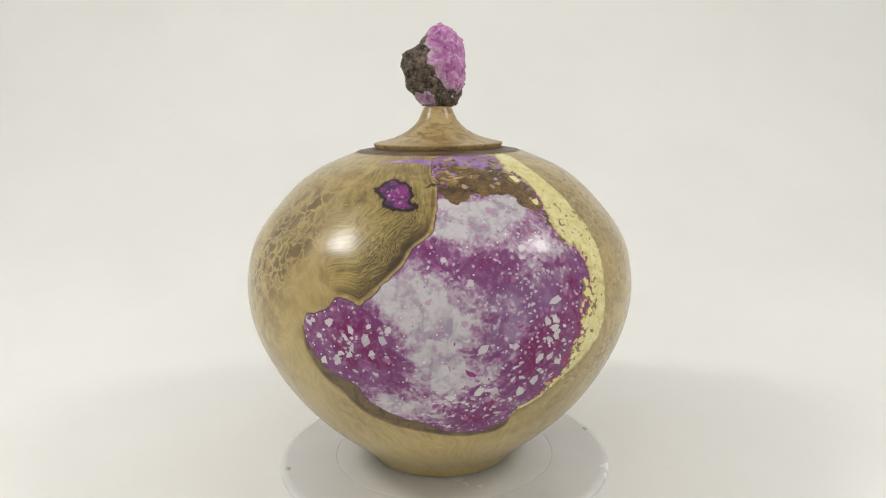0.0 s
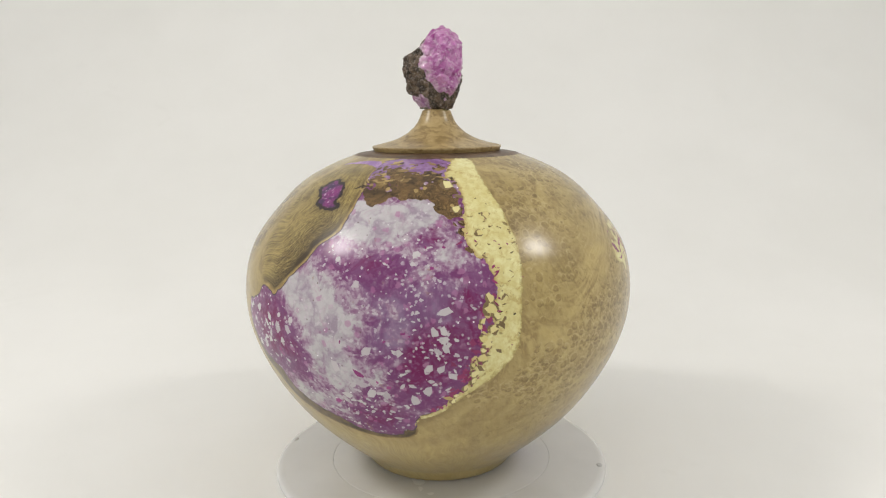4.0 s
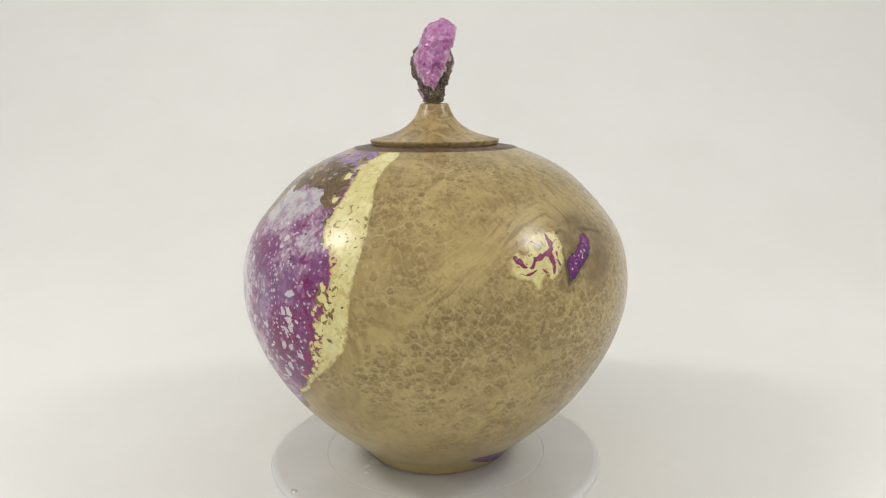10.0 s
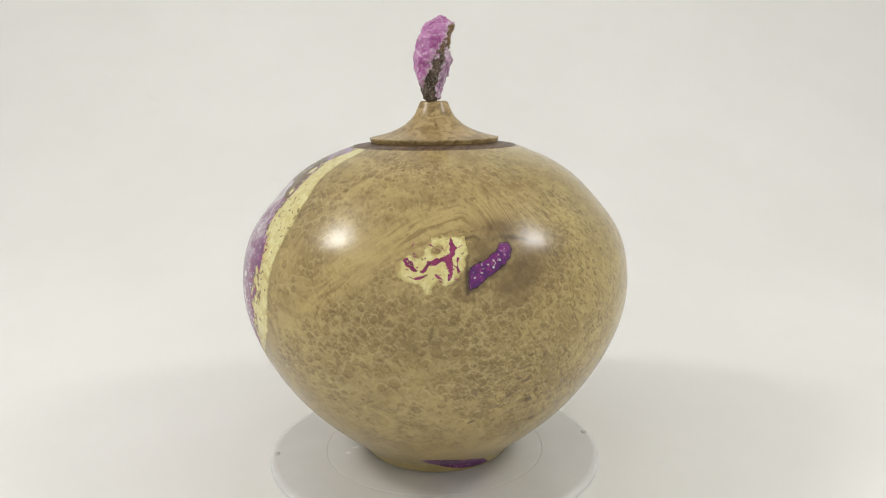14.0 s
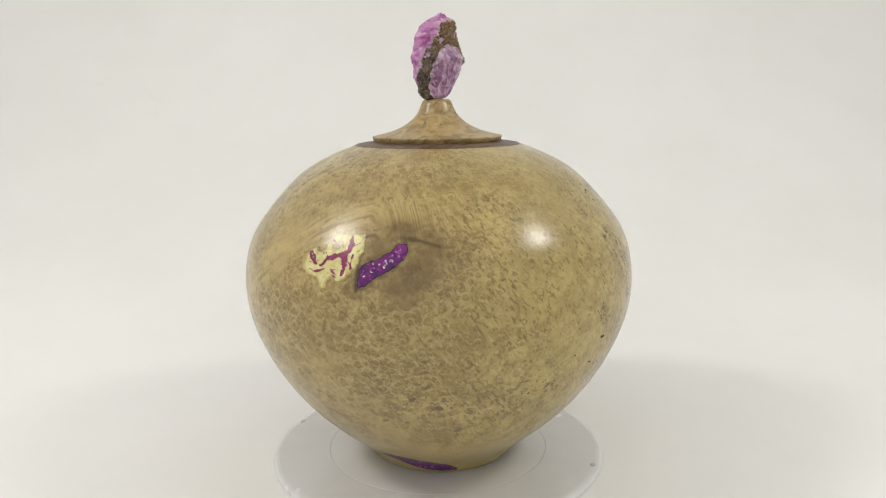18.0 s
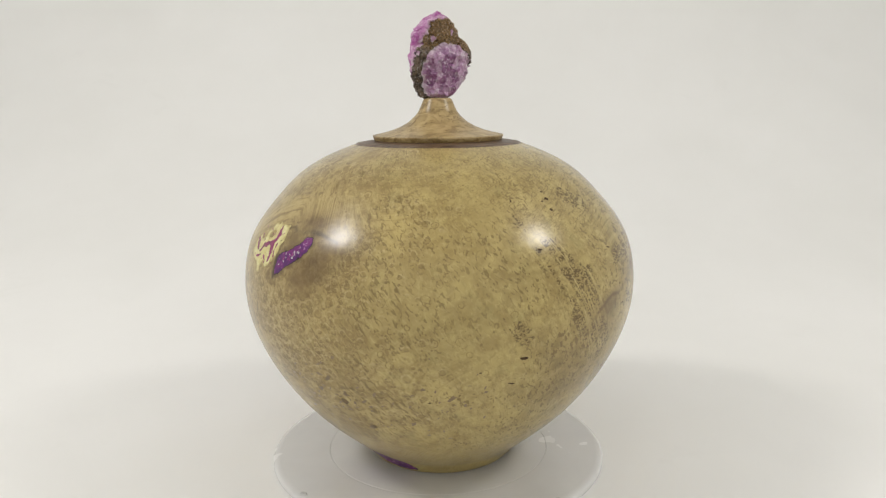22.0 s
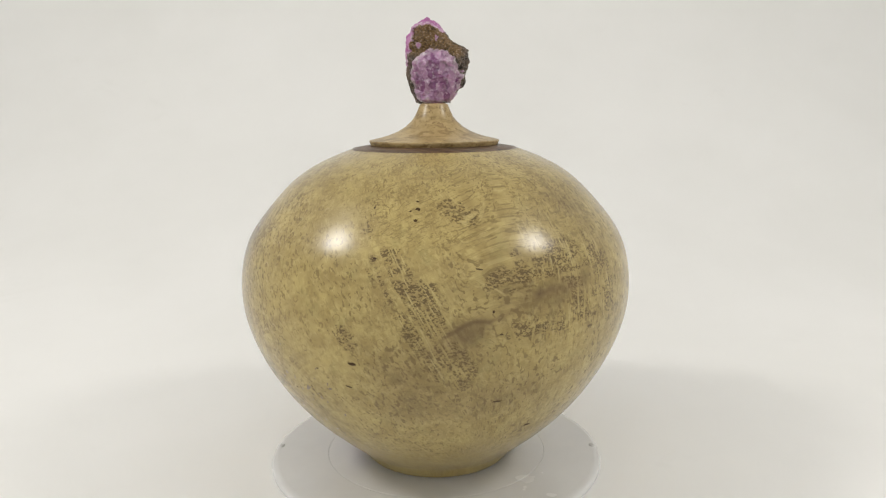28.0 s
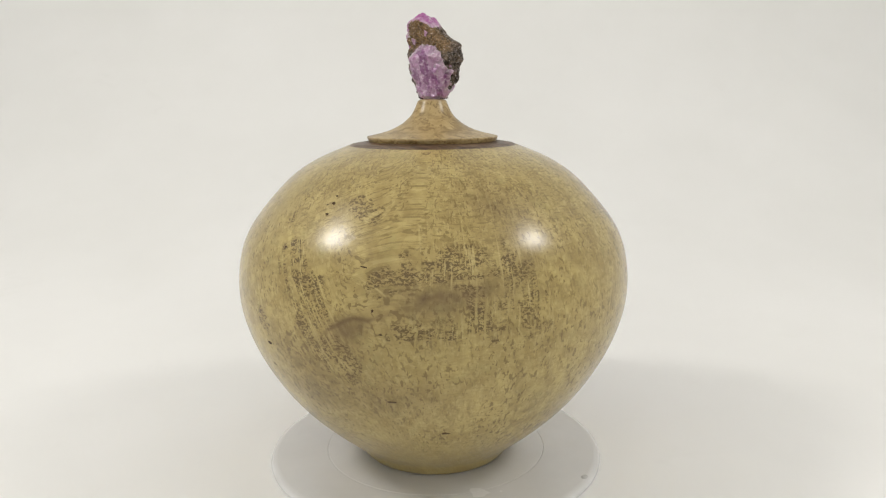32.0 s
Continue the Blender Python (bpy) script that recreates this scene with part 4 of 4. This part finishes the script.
wood_rim = wood_rim * (1 - np.clip((0.4 + 2.6 * clouds(POS, 380, 3, 57)) * line_field((-57.2, 151.3, -56.1, 145.8, -55.4, 139.2, -53.2, 133.2, -51, 127.4, -50, 122.5, -49.2, 116.6), 2.0), 0, 0.95))
inlay("bark_edge", d_rim, 0.000021, EDGE, urn, "dark brown bark line round the inlay")
resin = inlay("resin_inlay", d_resin, 0.000042, RESIN, urn, "magenta and white crushed stone set in polished resin", [("cloud", cloud), ("deep", deep), ("rim", wood_rim), ("strip", strip), ("mist", mist)])
inlay("resin_streak", d_sliver, 0.000035, LILAC, urn, "thin lilac resin streak")
inlay("ingrown_bark", d_bark, 0.000063, BARK, urn, "dark brown ingrown bark with pale curls")
no_streak = np.zeros(len(FLAT))
inlay("sapwood_band", d_sap, 0.000084, SAP, urn, "pale yellow ragged sapwood band", [("streaks", no_streak), ("inner", smooth(-d_resin0, -3, 2))])
inlay("knot", d_knot, 0.000042, KNOT, urn, "purple resin knot with a black rim")
gold_streaks = np.clip(line_field((0.3, 128.8, 1.4, 125.8, 3.5, 123.8, 5.3, 123.2, 6.7, 126, 8.8, 128.2, 11.5, 128.4), 0.8) + line_field((1, 128.7, 2.7, 126.7, 3.2, 124.3), 0.8)
                       + line_field((12.7, 136, 13.5, 132.6, 12.3, 129.8, 11.1, 128, 12.1, 125, 11.7, 120.1), 1.0) + line_field((12.4, 134, 13, 132, 12.2, 124, 12, 121), 0.9) + line_field((5.4, 129.4, 6.8, 126.9, 8.3, 125.8, 10.5, 128.1), 0.9)
                       + line_field((14.2, 128.6, 13.9, 124.7, 14.4, 122.2), 0.75) + line_field((3.3, 120.4, 5.5, 121.2, 6.5, 122.1), 0.6) + line_field((8.6, 121.9, 9.8, 120.3, 10.5, 118.7), 0.6), 0, 1)
inlay("sapwood_patch", d_gold, 0.000042, SAP, urn, "pale yellow sapwood patch with magenta cracks", [("streaks", no_streak), ("inner", no_streak + 0.3)])
d_crack = np.maximum((0.58 - gold_streaks) * 2.2 + 3.6 * clouds(POS, 520, 3, 53), d_gold + 0.5)
inlay("resin_crack", d_crack, 0.000063, CRACK, urn, "thin magenta resin cracks")
inlay("resin_pocket", d_pocket, 0.000042, POCKET, urn, "bright purple resin pocket")
inlay("foot_inlay", d_foot, 0.000042, POCKET, urn, "small dark purple resin inlay at the foot")


# ---- the lid with its mineral knob ----
lid = new("lid")
tagged(lid, "turned burl wood lid with a rough pink crystal knob", "lid")
lathe("dome", [(0, 0.1738), (0.0318, 0.1738), (0.0322, 0.1726), (0.0337, 0.1728), (0.0346, 0.1746), (0.0345, 0.1752), (0.0325, 0.1757), (0.028, 0.1767), (0.0235, 0.178), (0.0194, 0.1797),
               (0.0155, 0.182), (0.0122, 0.1849), (0.0103, 0.1873), (0.0091, 0.1897), (0.0081, 0.1921), (0.0074, 0.1937), (0.0064, 0.1943), (0, 0.1944)], LIDWOOD, lid, "flared tan burl wood dome")


def mineral(base):
    """A slab of host rock with pink crystals on its front and lilac ones behind."""
    h_row = np.linspace(0, 1, 9)
    right = np.array([8, 11.5, 13.6, 14.4, 14.6, 14.6, 13.4, 9.5, 3.6])
    left = np.array([-6.5, -11.5, -16.2, -17.2, -19, -18.2, -9.5, -5, 0.2])
    front = np.array([-4.2, -5.6, -7.6, -9.2, -10.2, -8.8, -6.4, -5, 1.5])
    behind = np.array([3.0, 3.6, 5.0, 7.8, 9.4, 7.2, 9.4, 11.4, 8])
    n_h, n_a = 190, 260
    t = np.linspace(0, 1, n_h)
    ends = np.sqrt(np.clip(np.minimum(t / 0.06, (1 - t) / 0.09), 0, 1))
    a = np.linspace(0, 2 * np.pi, n_a, endpoint=False)
    x0, x1, y0, y1 = (np.interp(t, h_row, c) for c in (left, right, front, behind))
    cx, cy = (x0 + x1) / 2, (y0 + y1) / 2
    cs, sn = np.cos(a), np.sin(a)
    px = np.sign(cs) * np.abs(cs) ** 0.82
    py = np.sign(sn) * np.abs(sn) ** 0.82
    x = cx[:, None] + (x1 - x0)[:, None] / 2 * ends[:, None] * px
    y = cy[:, None] + (y1 - y0)[:, None] / 2 * ends[:, None] * py
    z = np.repeat((t * 45.2)[:, None], n_a, 1)
    p = np.stack([x.ravel(), y.ravel(), z.ravel()], 1)
    out = np.stack([(px[None] * (y1 - y0)[:, None]).ravel(), (py[None] * (x1 - x0)[:, None]).ravel(), np.repeat(8 * (t - 0.5) ** 3 * 12, n_a)], 1)
    out /= np.linalg.norm(out, axis=1)[:, None]
    wob = np.stack([clouds(p, 0.28, 4, 61), clouds(p, 0.28, 4, 62), clouds(p, 0.28, 4, 63)], 1)
    q = p + 8.0 * wob
    # which side is crystal
    top_line = np.interp(q[:, 2], [3, 6, 12, 26, 38, 47], [15, 10.5, 1.2, -4.6, -6, -12])
    back_line = np.interp(q[:, 2], [6, 11, 20, 31, 40, 47], [-5, -2, 1.8, 6.5, 10.5, 14])
    vivid = (q[:, 0] > top_line) & (q[:, 1] < back_line) | (q[:, 2] > 41)
    lilac = ((q[:, 1] > 0.5) & (((q[:, 0] + 2.5) / 13.8) ** 2 + ((q[:, 2] - 13.5) / 15.8) ** 2 < 1) & (q[:, 2] > 0.5)) | ((q[:, 2] < 7.5) & (q[:, 2] > 1) & (q[:, 0] < -3) & (q[:, 0] > -14))
    pink = vivid | lilac
    rng = np.random.default_rng(5)

    def facets(cells, amp, tilt, seed):
        g = np.random.default_rng(seed)
        c = np.stack([g.uniform(-21, 16, cells), g.uniform(-12, 13, cells), g.uniform(-1, 47, cells)], 1)
        d, pick = np.full(len(p), 1e9), np.zeros(len(p), int)
        for k in range(cells):
            e = np.sum((p - c[k]) ** 2, axis=1)
            m = e < d
            d[m], pick[m] = e[m], k
        lean = g.normal(0, tilt, (cells, 3))
        return amp * (g.random(cells)[pick] - 0.5) + np.sum(lean[pick] * (p - c[pick]), axis=1), g.random(cells)[pick]

    big, shade = facets(800, 0.7, 0.1, 71)
    small, _ = facets(3600, 0.3, 0.12, 72)
    grit = 2.2 * clouds(p, 0.5, 4, 65) + 1.2 * clouds(p, 1.6, 2, 66)
    push = np.where(pink, big + 0.6 * small + 2.2 * clouds(p, 0.2, 3, 67) + 0.7 * clouds(p, 0.9, 2, 69), grit + 3.0 * clouds(p, 0.22, 2, 68) - 0.3)
    push *= np.repeat(smooth(t, 0.0, 0.05), n_a)
    v = (p + out * push[:, None]) / 1000 + np.array(base)
    i, j = np.meshgrid(np.arange(n_h - 1), np.arange(n_a), indexing="ij")
    i, j = i.ravel(), j.ravel()
    f = np.stack([i * n_a + j, i * n_a + (j + 1) % n_a, (i + 1) * n_a + (j + 1) % n_a, (i + 1) * n_a + j], 1)
    is_pink = pink[f].sum(1) >= 2
    near_edge = np.zeros(len(p))
    mixed = (pink[f].sum(1) % 4) != 0
    near_edge[np.unique(f[mixed])] = 0.8
    for _ in range(9):
        spread = near_edge.reshape(n_h, n_a)
        near_edge = np.maximum(spread, 0.86 * np.maximum.reduce([np.roll(spread, 1, 1), np.roll(spread, -1, 1), np.roll(spread, 1, 0), np.roll(spread, -1, 0)])).ravel()
    ochre = smooth(q[:, 1], 0, 4) * smooth(q[:, 2], 24, 28)
    extra = [("vivid", np.clip(vivid * 1.0 - 0.25 * smooth(-q[:, 2], -16, -6), 0, 1)), ("shade", shade), ("edge", near_edge), ("ochre", ochre)]
    knob = new("mineral_knob")
    knob.parent = lid
    tagged(knob, "rough pink crystal specimen on brown rock")
    cap = [tuple(range((n_h - 1) * n_a, n_h * n_a))]
    for name, faces, material, label in (("crystal_crust", f[is_pink].tolist() + cap, CRYSTAL, "pink to lilac crystal crust"), ("host_rock", f[~is_pink].tolist(), MATRIX, "gritty dark brown host rock")):
        used, back = np.unique(np.concatenate([np.ravel(x) for x in faces]), return_inverse=True)
        lookup = {int(u): k for k, u in enumerate(used)}
        sheet(name, v[used], [[lookup[int(w)] for w in face] for face in faces], material, knob, label, name == "crystal_crust", None, [(k, val[used]) for k, val in extra])


mineral((0.0, 0.0, 0.1931))

# ---- turntable ----
table = new("turntable")
tagged(table, "round white plastic turntable with a fine ring groove under the urn", "turntable")
lathe("centre_pad", [(0, 0), (0.0608, 0), (0.0611, 0), (0.0615, -0.00018), (0.0615, -0.003), (0, -0.003)], PLASTIC, table, "white plastic pad inside the ring groove", 200)
lathe("platter", [(0.0617, -0.003), (0.0616, -0.00018), (0.062, 0), (0.0623, 0), (0.089, 0), (0.0895, 0), (0.0915, -0.0003), (0.0926, -0.0011), (0.093, -0.0022), (0.0929, -0.0032), (0.0924, -0.0037), (0.0617, -0.0037)], PLASTIC, table, "white plastic platter", 200)
for turn in (16, 106, 196, 286):
    bm = bmesh.new()
    bmesh.ops.create_cone(bm, cap_ends=True, segments=20, radius1=0.0016, radius2=0.001, depth=0.0006)
    bmesh.ops.scale(bm, verts=bm.verts, vec=(1, 1.6, 1))
    bmesh.ops.rotate(bm, verts=bm.verts, matrix=Matrix.Rotation(radians(turn), 3, "Z"))
    bmesh.ops.translate(bm, verts=bm.verts, vec=(0.0893 * math.cos(radians(turn)), 0.0893 * math.sin(radians(turn)), 0.0002))
    part("moulding_mark", bm, MARK, table, "small grey moulding mark")

# ---- the white paper backdrop, and unseen cloth panels added to shape the light ----
pts = [(-1.0, -0.004), (0.15, -0.004)] + [(0.15 + 0.7 * math.sin(b), 0.696 - 0.7 * math.cos(b)) for b in np.linspace(0.02, math.pi / 2, 60)] + [(0.85, 1.3)]


def slab(name, corners, thick, material):
    """A flat panel of four corners with a thickness."""
    bm = bmesh.new()
    vs = [bm.verts.new(c) for c in corners]
    face = bm.faces.new(vs)
    if thick:
        bmesh.ops.solidify(bm, geom=[face], thickness=thick)
    bmesh.ops.recalc_face_normals(bm, faces=bm.faces)
    me = bpy.data.meshes.new(name)
    bm.to_mesh(me)
    bm.free()
    me.materials.append(material)
    return tagged(new(name, me), kind="structure")


vs = [(x, y, z) for y, z in pts for x in (-1.1, 1.1)]
me = bpy.data.meshes.new("backdrop")
me.from_pydata(vs, [], [(2 * i, 2 * i + 1, 2 * i + 3, 2 * i + 2) for i in range(len(pts) - 1)])
me.polygons.foreach_set("use_smooth", [True] * len(me.polygons))
me.materials.append(PAPER)
tagged(new("backdrop", me), "seamless white paper sweep", kind="structure")
# added out of view: the front panel fills the urn, the top one holds light back
slab("added_panel_left", [(-1.1, -1.0, -0.01), (-1.1, 0.85, -0.01), (-1.1, 0.85, 1.3), (-1.1, -1.0, 1.3)], 0.0, CLOTH)
slab("added_panel_right", [(1.1, -1.0, -0.01), (1.1, 0.85, -0.01), (1.1, 0.85, 1.3), (1.1, -1.0, 1.3)], 0.0, CLOTH)
slab("added_panel_front", [(-1.1, -1.0, -0.01), (1.1, -1.0, -0.01), (1.1, -1.0, 1.3), (-1.1, -1.0, 1.3)], 0.0, FRONT_CLOTH)
slab("added_panel_top", [(-1.1, -1.0, 1.3), (1.1, -1.0, 1.3), (1.1, 0.85, 1.3), (-1.1, 0.85, 1.3)], 0.0, TOP_CLOTH)

# ---- stone chips, flecks and pits in the urn's surface ----
rng = random.Random(11)
SHOW = (-107.6, 95, 3.6, -103.5, 95.4, 3, -111.6, 91.2, 2.2, -106.4, 89.4, 2.6, -117.6, 101.8, 2.8, -120.8, 94.9, 2.4, -122.6, 101.5, 2, -106.7, 101.5, 2.2, -120.6, 83, 3,
        -116.5, 84.6, 3, -111.5, 99.5, 2.6, -106.2, 79.1, 2, -102, 100.7, 2.2, -79.4, 91.5, 3.4, -88.5, 82.5, 3.6, -79.2, 70, 3.4, -75.3, 69.8, 4, -67.7, 67.2, 4, -64.2, 72.8, 3.2,
        -62.1, 100.8, 2.8, -59.8, 97.6, 2.4, -61.4, 92.3, 2.2, -64.1, 84, 2.8, -61, 84, 2.8, -72, 91.6, 2, -78.2, 76, 3.2, -87.1, 67.4, 3.2)
for a, z, w in zip(SHOW[0::3], SHOW[1::3], SHOW[2::3]):
    fleck("stone_chip", a, float(arc_of(z)), w * 1.6, w * 1.2, rng.uniform(0, 180), 0.000070, CHIP_WHITE, resin, rng, corners=rng.randint(5, 8), rough=0.5)
ZONES = ((-112, 92, 20, 12, 34, 1.6), (-82, 60, 22, 9, 44, 1.7), (-62, 96, 14, 18, 40, 1.7), (-68, 122, 14, 12, 26, 1.5), (-82, 76, 20, 12, 30, 2.0), (-92, 126, 14, 10, 16, 1.4), (-62, 134, 9, 9, 14, 1.8), (-74, 104, 18, 14, 20, 1.4))
for a0, z0, w0, h0, count, size in ZONES:
    for _ in range(count):
        a, s = a0 + rng.gauss(0, 0.55) * w0 / MM_PER_DEG, float(arc_of(z0)) + rng.gauss(0, 0.55) * h0
        k = int(np.argmin(np.abs(row_s * 1000 - s))) * COLS + int(round((a + 270) * 2)) % COLS
        if d_resin[k] > -2.0 or d_bark[k] < 1 or d_sap[k] < 1.5:
            continue
        w = size * math.exp(rng.gauss(0, 0.42))
        fleck("stone_chip", a, s, w * rng.uniform(0.9, 1.5), w * rng.uniform(0.6, 0.9), rng.gauss(0, 40), 0.000070, CHIP_PINK if rng.random() < 0.1 else CHIP_WHITE, resin, rng, corners=rng.randint(4, 7), rough=0.5)
# pale chips of wood along the ragged sapwood edge and in the bark
for a, z, w in ((-53.5, 142, 2.6), (-66, 159, 2.4), (-69, 158, 2.8), (-80, 158.5, 3), (-84, 162.5, 2.6), (-76, 162, 3), (-49.5, 108, 3.2), (-50.5, 97, 3.4), (-52.6, 88.5, 3), (-51.4, 103, 2.4), (-53, 83, 2.2), (-56.5, 152, 2.0), (-88, 160, 2.4), (-50.8, 92.5, 2.2)):
    fleck("wood_fleck", a, float(arc_of(z)), w, w * 0.85, rng.uniform(0, 180), 0.00012, CHIP_WOOD if a > -56 else BARK_BIT, urn, rng, corners=9, rough=0.3)
# worm holes and slits
PITS = (-258.1, 151.7, 1.5, 1.0, -257.8, 148.8, 2.3, 2.0, -258.2, 144.2, 2.2, 1.3, -260, 147.9, 1.4, 0.8, 86.2, 82.8, 4.6, 1.5, -235.8, 62.9, 4.4, 1.1, -221.1, 42.9, 4.0, 1.8, 75, 77.7, 1.4, 0.8, -268, 129.3, 2.2, 0.8,
        83.8, 70.4, 3.2, 0.9, 88.3, 149, 0.9, 1.4, -238.9, 107.2, 1.2, 1.5, -236.9, 97, 1.5, 0.9, -241.7, 124.9, 3.4, 0.7, -244.5, 150.8, 1.8, 0.7, 62, 62, 1.2, 0.9, 70, 66, 1.2, 0.8)
for a, z, w, h in zip(PITS[0::4], PITS[1::4], PITS[2::4], PITS[3::4]):
    fleck("pit", a, float(arc_of(z)), w, h, rng.uniform(-25, 5), 0.000070, PIT, urn, rng, corners=9, rough=0.35)
for _ in range(90):
    a, z = rng.uniform(18, 78), rng.uniform(34, 66) + abs(rng.gauss(0, 12))
    w = 1.5 * math.exp(rng.gauss(0, 0.4))
    fleck("wood_fleck", a, float(arc_of(z)), w * 1.3, w * 0.6, rng.gauss(30, 35), 0.000070, FLECK, urn, rng, corners=6, rough=0.6)
for a, z, w, h in ((36.5, 58, 4, 3.4), (37.5, 63, 3, 2), (43, 60, 3.6, 2.4), (29, 63, 4, 2.4), (26, 57, 3.2, 2), (42, 43, 4.6, 3.4), (24, 58, 2.6, 1.4)):
    fleck("wood_fleck", a, float(arc_of(z)), w, h, rng.uniform(0, 60), 0.000070, FLECK, urn, rng, corners=8, rough=0.6)

# splinters along the ragged inner edge of the sapwood
edge_path = plane(SAP_IN)
for _ in range(70):
    k = rng.randrange(2, len(edge_path) - 3)
    f = rng.random()
    q = edge_path[k] * (1 - f) + edge_path[k + 1] * f + np.array([rng.gauss(1.2, 1.9), rng.gauss(0, 1.2)])
    kind = rng.random()
    w = 1.5 * math.exp(rng.gauss(0, 0.4))
    fleck("splinter", q[0] / MM_PER_DEG, float(q[1]), w * 1.5, w * rng.uniform(0.35, 0.9), rng.uniform(-60, 60), 0.00013, FRINGE if kind < 0.32 else FLECK if kind < 0.62 else CHIP_WOOD, urn, rng, corners=6, rough=0.8)
# magenta fringe, and round yellow nodules that stand in it, along the lower inner edge
for _ in range(60):
    z = rng.uniform(62, 116)
    a = float(np.interp(z, (58, 68, 76, 84, 92, 100, 108, 116), (-64, -58, -54.5, -54, -51.5, -50.5, -49.5, -47.5)))
    w = rng.uniform(1.2, 3.0)
    fleck("fringe", a + rng.gauss(-0.6, 1.0), float(arc_of(z)), w, w * rng.uniform(0.6, 1.6), rng.uniform(0, 180), 0.000112, FRINGE, urn, rng, "magenta resin in a gap of the sapwood", corners=8, rough=0.7)
for a, z, w in ((-49.4, 115, 3.2), (-50.6, 110.5, 3.8), (-48.6, 107, 3.0), (-51.4, 105.5, 2.6), (-50.2, 101.6, 4.2), (-52.2, 97.5, 3.0), (-50.4, 95.2, 3.4), (-52.4, 92.2, 2.4), (-51.6, 88.4, 3.4),
                (-53.6, 85.6, 2.4), (-54.4, 81.2, 2.8), (-53.6, 77.6, 2.2), (-56, 74.4, 2.6), (-57.6, 70.2, 2.0), (-59.6, 67, 2.2), (-55.8, 150.5, 3.0), (-58.4, 160.4, 3.6), (-50.4, 141, 2.6), (-47, 148, 2.8)):
    turn, a, w = rng.uniform(0, 180), a + rng.uniform(0.4, 2.2), w * rng.uniform(0.9, 1.5)
    # brown rim, set lower and aside so that it doubles as a painted shadow
    fleck("nodule_gap", a - 0.25, float(arc_of(z)) - 0.3, w * 1.2, w * 1.1, turn, 0.000136, FLECK, urn, rng, "brown rim and painted shadow round a nodule", corners=9, rough=0.5)
    fleck("nodule", a, float(arc_of(z)), w, w * 0.8, turn, 0.00015, NODULE, urn, rng, "round pale yellow wood nodule", corners=9, rough=0.5)
# dark slits in the sapwood
for _ in range(34):
    z = rng.uniform(92, 160)
    a = float(np.interp(z, (92, 110, 130, 150, 160), (-45.5, -44, -44, -46, -48))) + rng.gauss(0, 2.2)
    fleck("slit", a, float(arc_of(z)), rng.uniform(0.8, 2.4), rng.uniform(0.3, 0.8), rng.uniform(-50, 50), 0.000125, BARK if rng.random() < 0.7 else FRINGE, urn, rng, "dark slit in the sapwood", corners=6, rough=0.8)
# bits of bark and pale wood in the lilac strip by the collar
for _ in range(100):
    a, z = rng.uniform(-94, -54), 164.5 + rng.gauss(0, 3.0)
    if z > 169.4:
        continue
    w = 1.7 * math.exp(rng.gauss(0, 0.4))
    fleck("bark_fleck", a, float(arc_of(z)), w * 1.7, w * 0.8, rng.gauss(10, 30), 0.0001 + rng.random() * 0.00003, BARK if rng.random() < 0.6 else BARK_BIT, urn, rng, corners=8, rough=0.8)
# magenta slivers in the yellow patch, and pale crumbs in the purple pocket
for _ in range(26):
    fleck("splinter", rng.uniform(1, 15), float(arc_of(rng.uniform(119, 134))) , rng.uniform(1.2, 3.2), rng.uniform(0.3, 0.7), rng.uniform(-70, 70), 0.0001, FRINGE, urn, rng, corners=6, rough=0.8)
for _ in range(22):
    f = rng.random()
    fleck("crumb", 19 + 6 * f + rng.gauss(0, 0.5), float(arc_of(120.5 + 8 * f + rng.gauss(0, 1.0))), rng.uniform(0.5, 1.5), rng.uniform(0.4, 0.9), rng.uniform(0, 180), 0.0001, CHIP_WHITE if rng.random() < 0.5 else CHIP_PINK, urn, rng, corners=6, rough=0.6)


def turned(t, x, y, z):
    """The pose at t seconds of a thing that stands off the turntable's axis by x, y."""
    turn = -7.056 * t + float(np.interp(t, (0, 0.5, 1, 3.5, 5.5, 6.5), (0, -0.48, -0.6, -0.62, -0.12, 0)))
    a = radians(turn)
    return pose(x * math.cos(a) - y * math.sin(a), x * math.sin(a) + y * math.cos(a), z, 0, 0, turn)


def motions():
    steps = [i * 0.5 for i in range(65)]
    for thing, x, y in ((urn, -0.00140, 0.00151), (lid, -0.00140, 0.00151), (table, 0.0, 0.0)):
        walk(thing, [(t, turned(t, x, y, 0.0)) for t in steps])


motions()
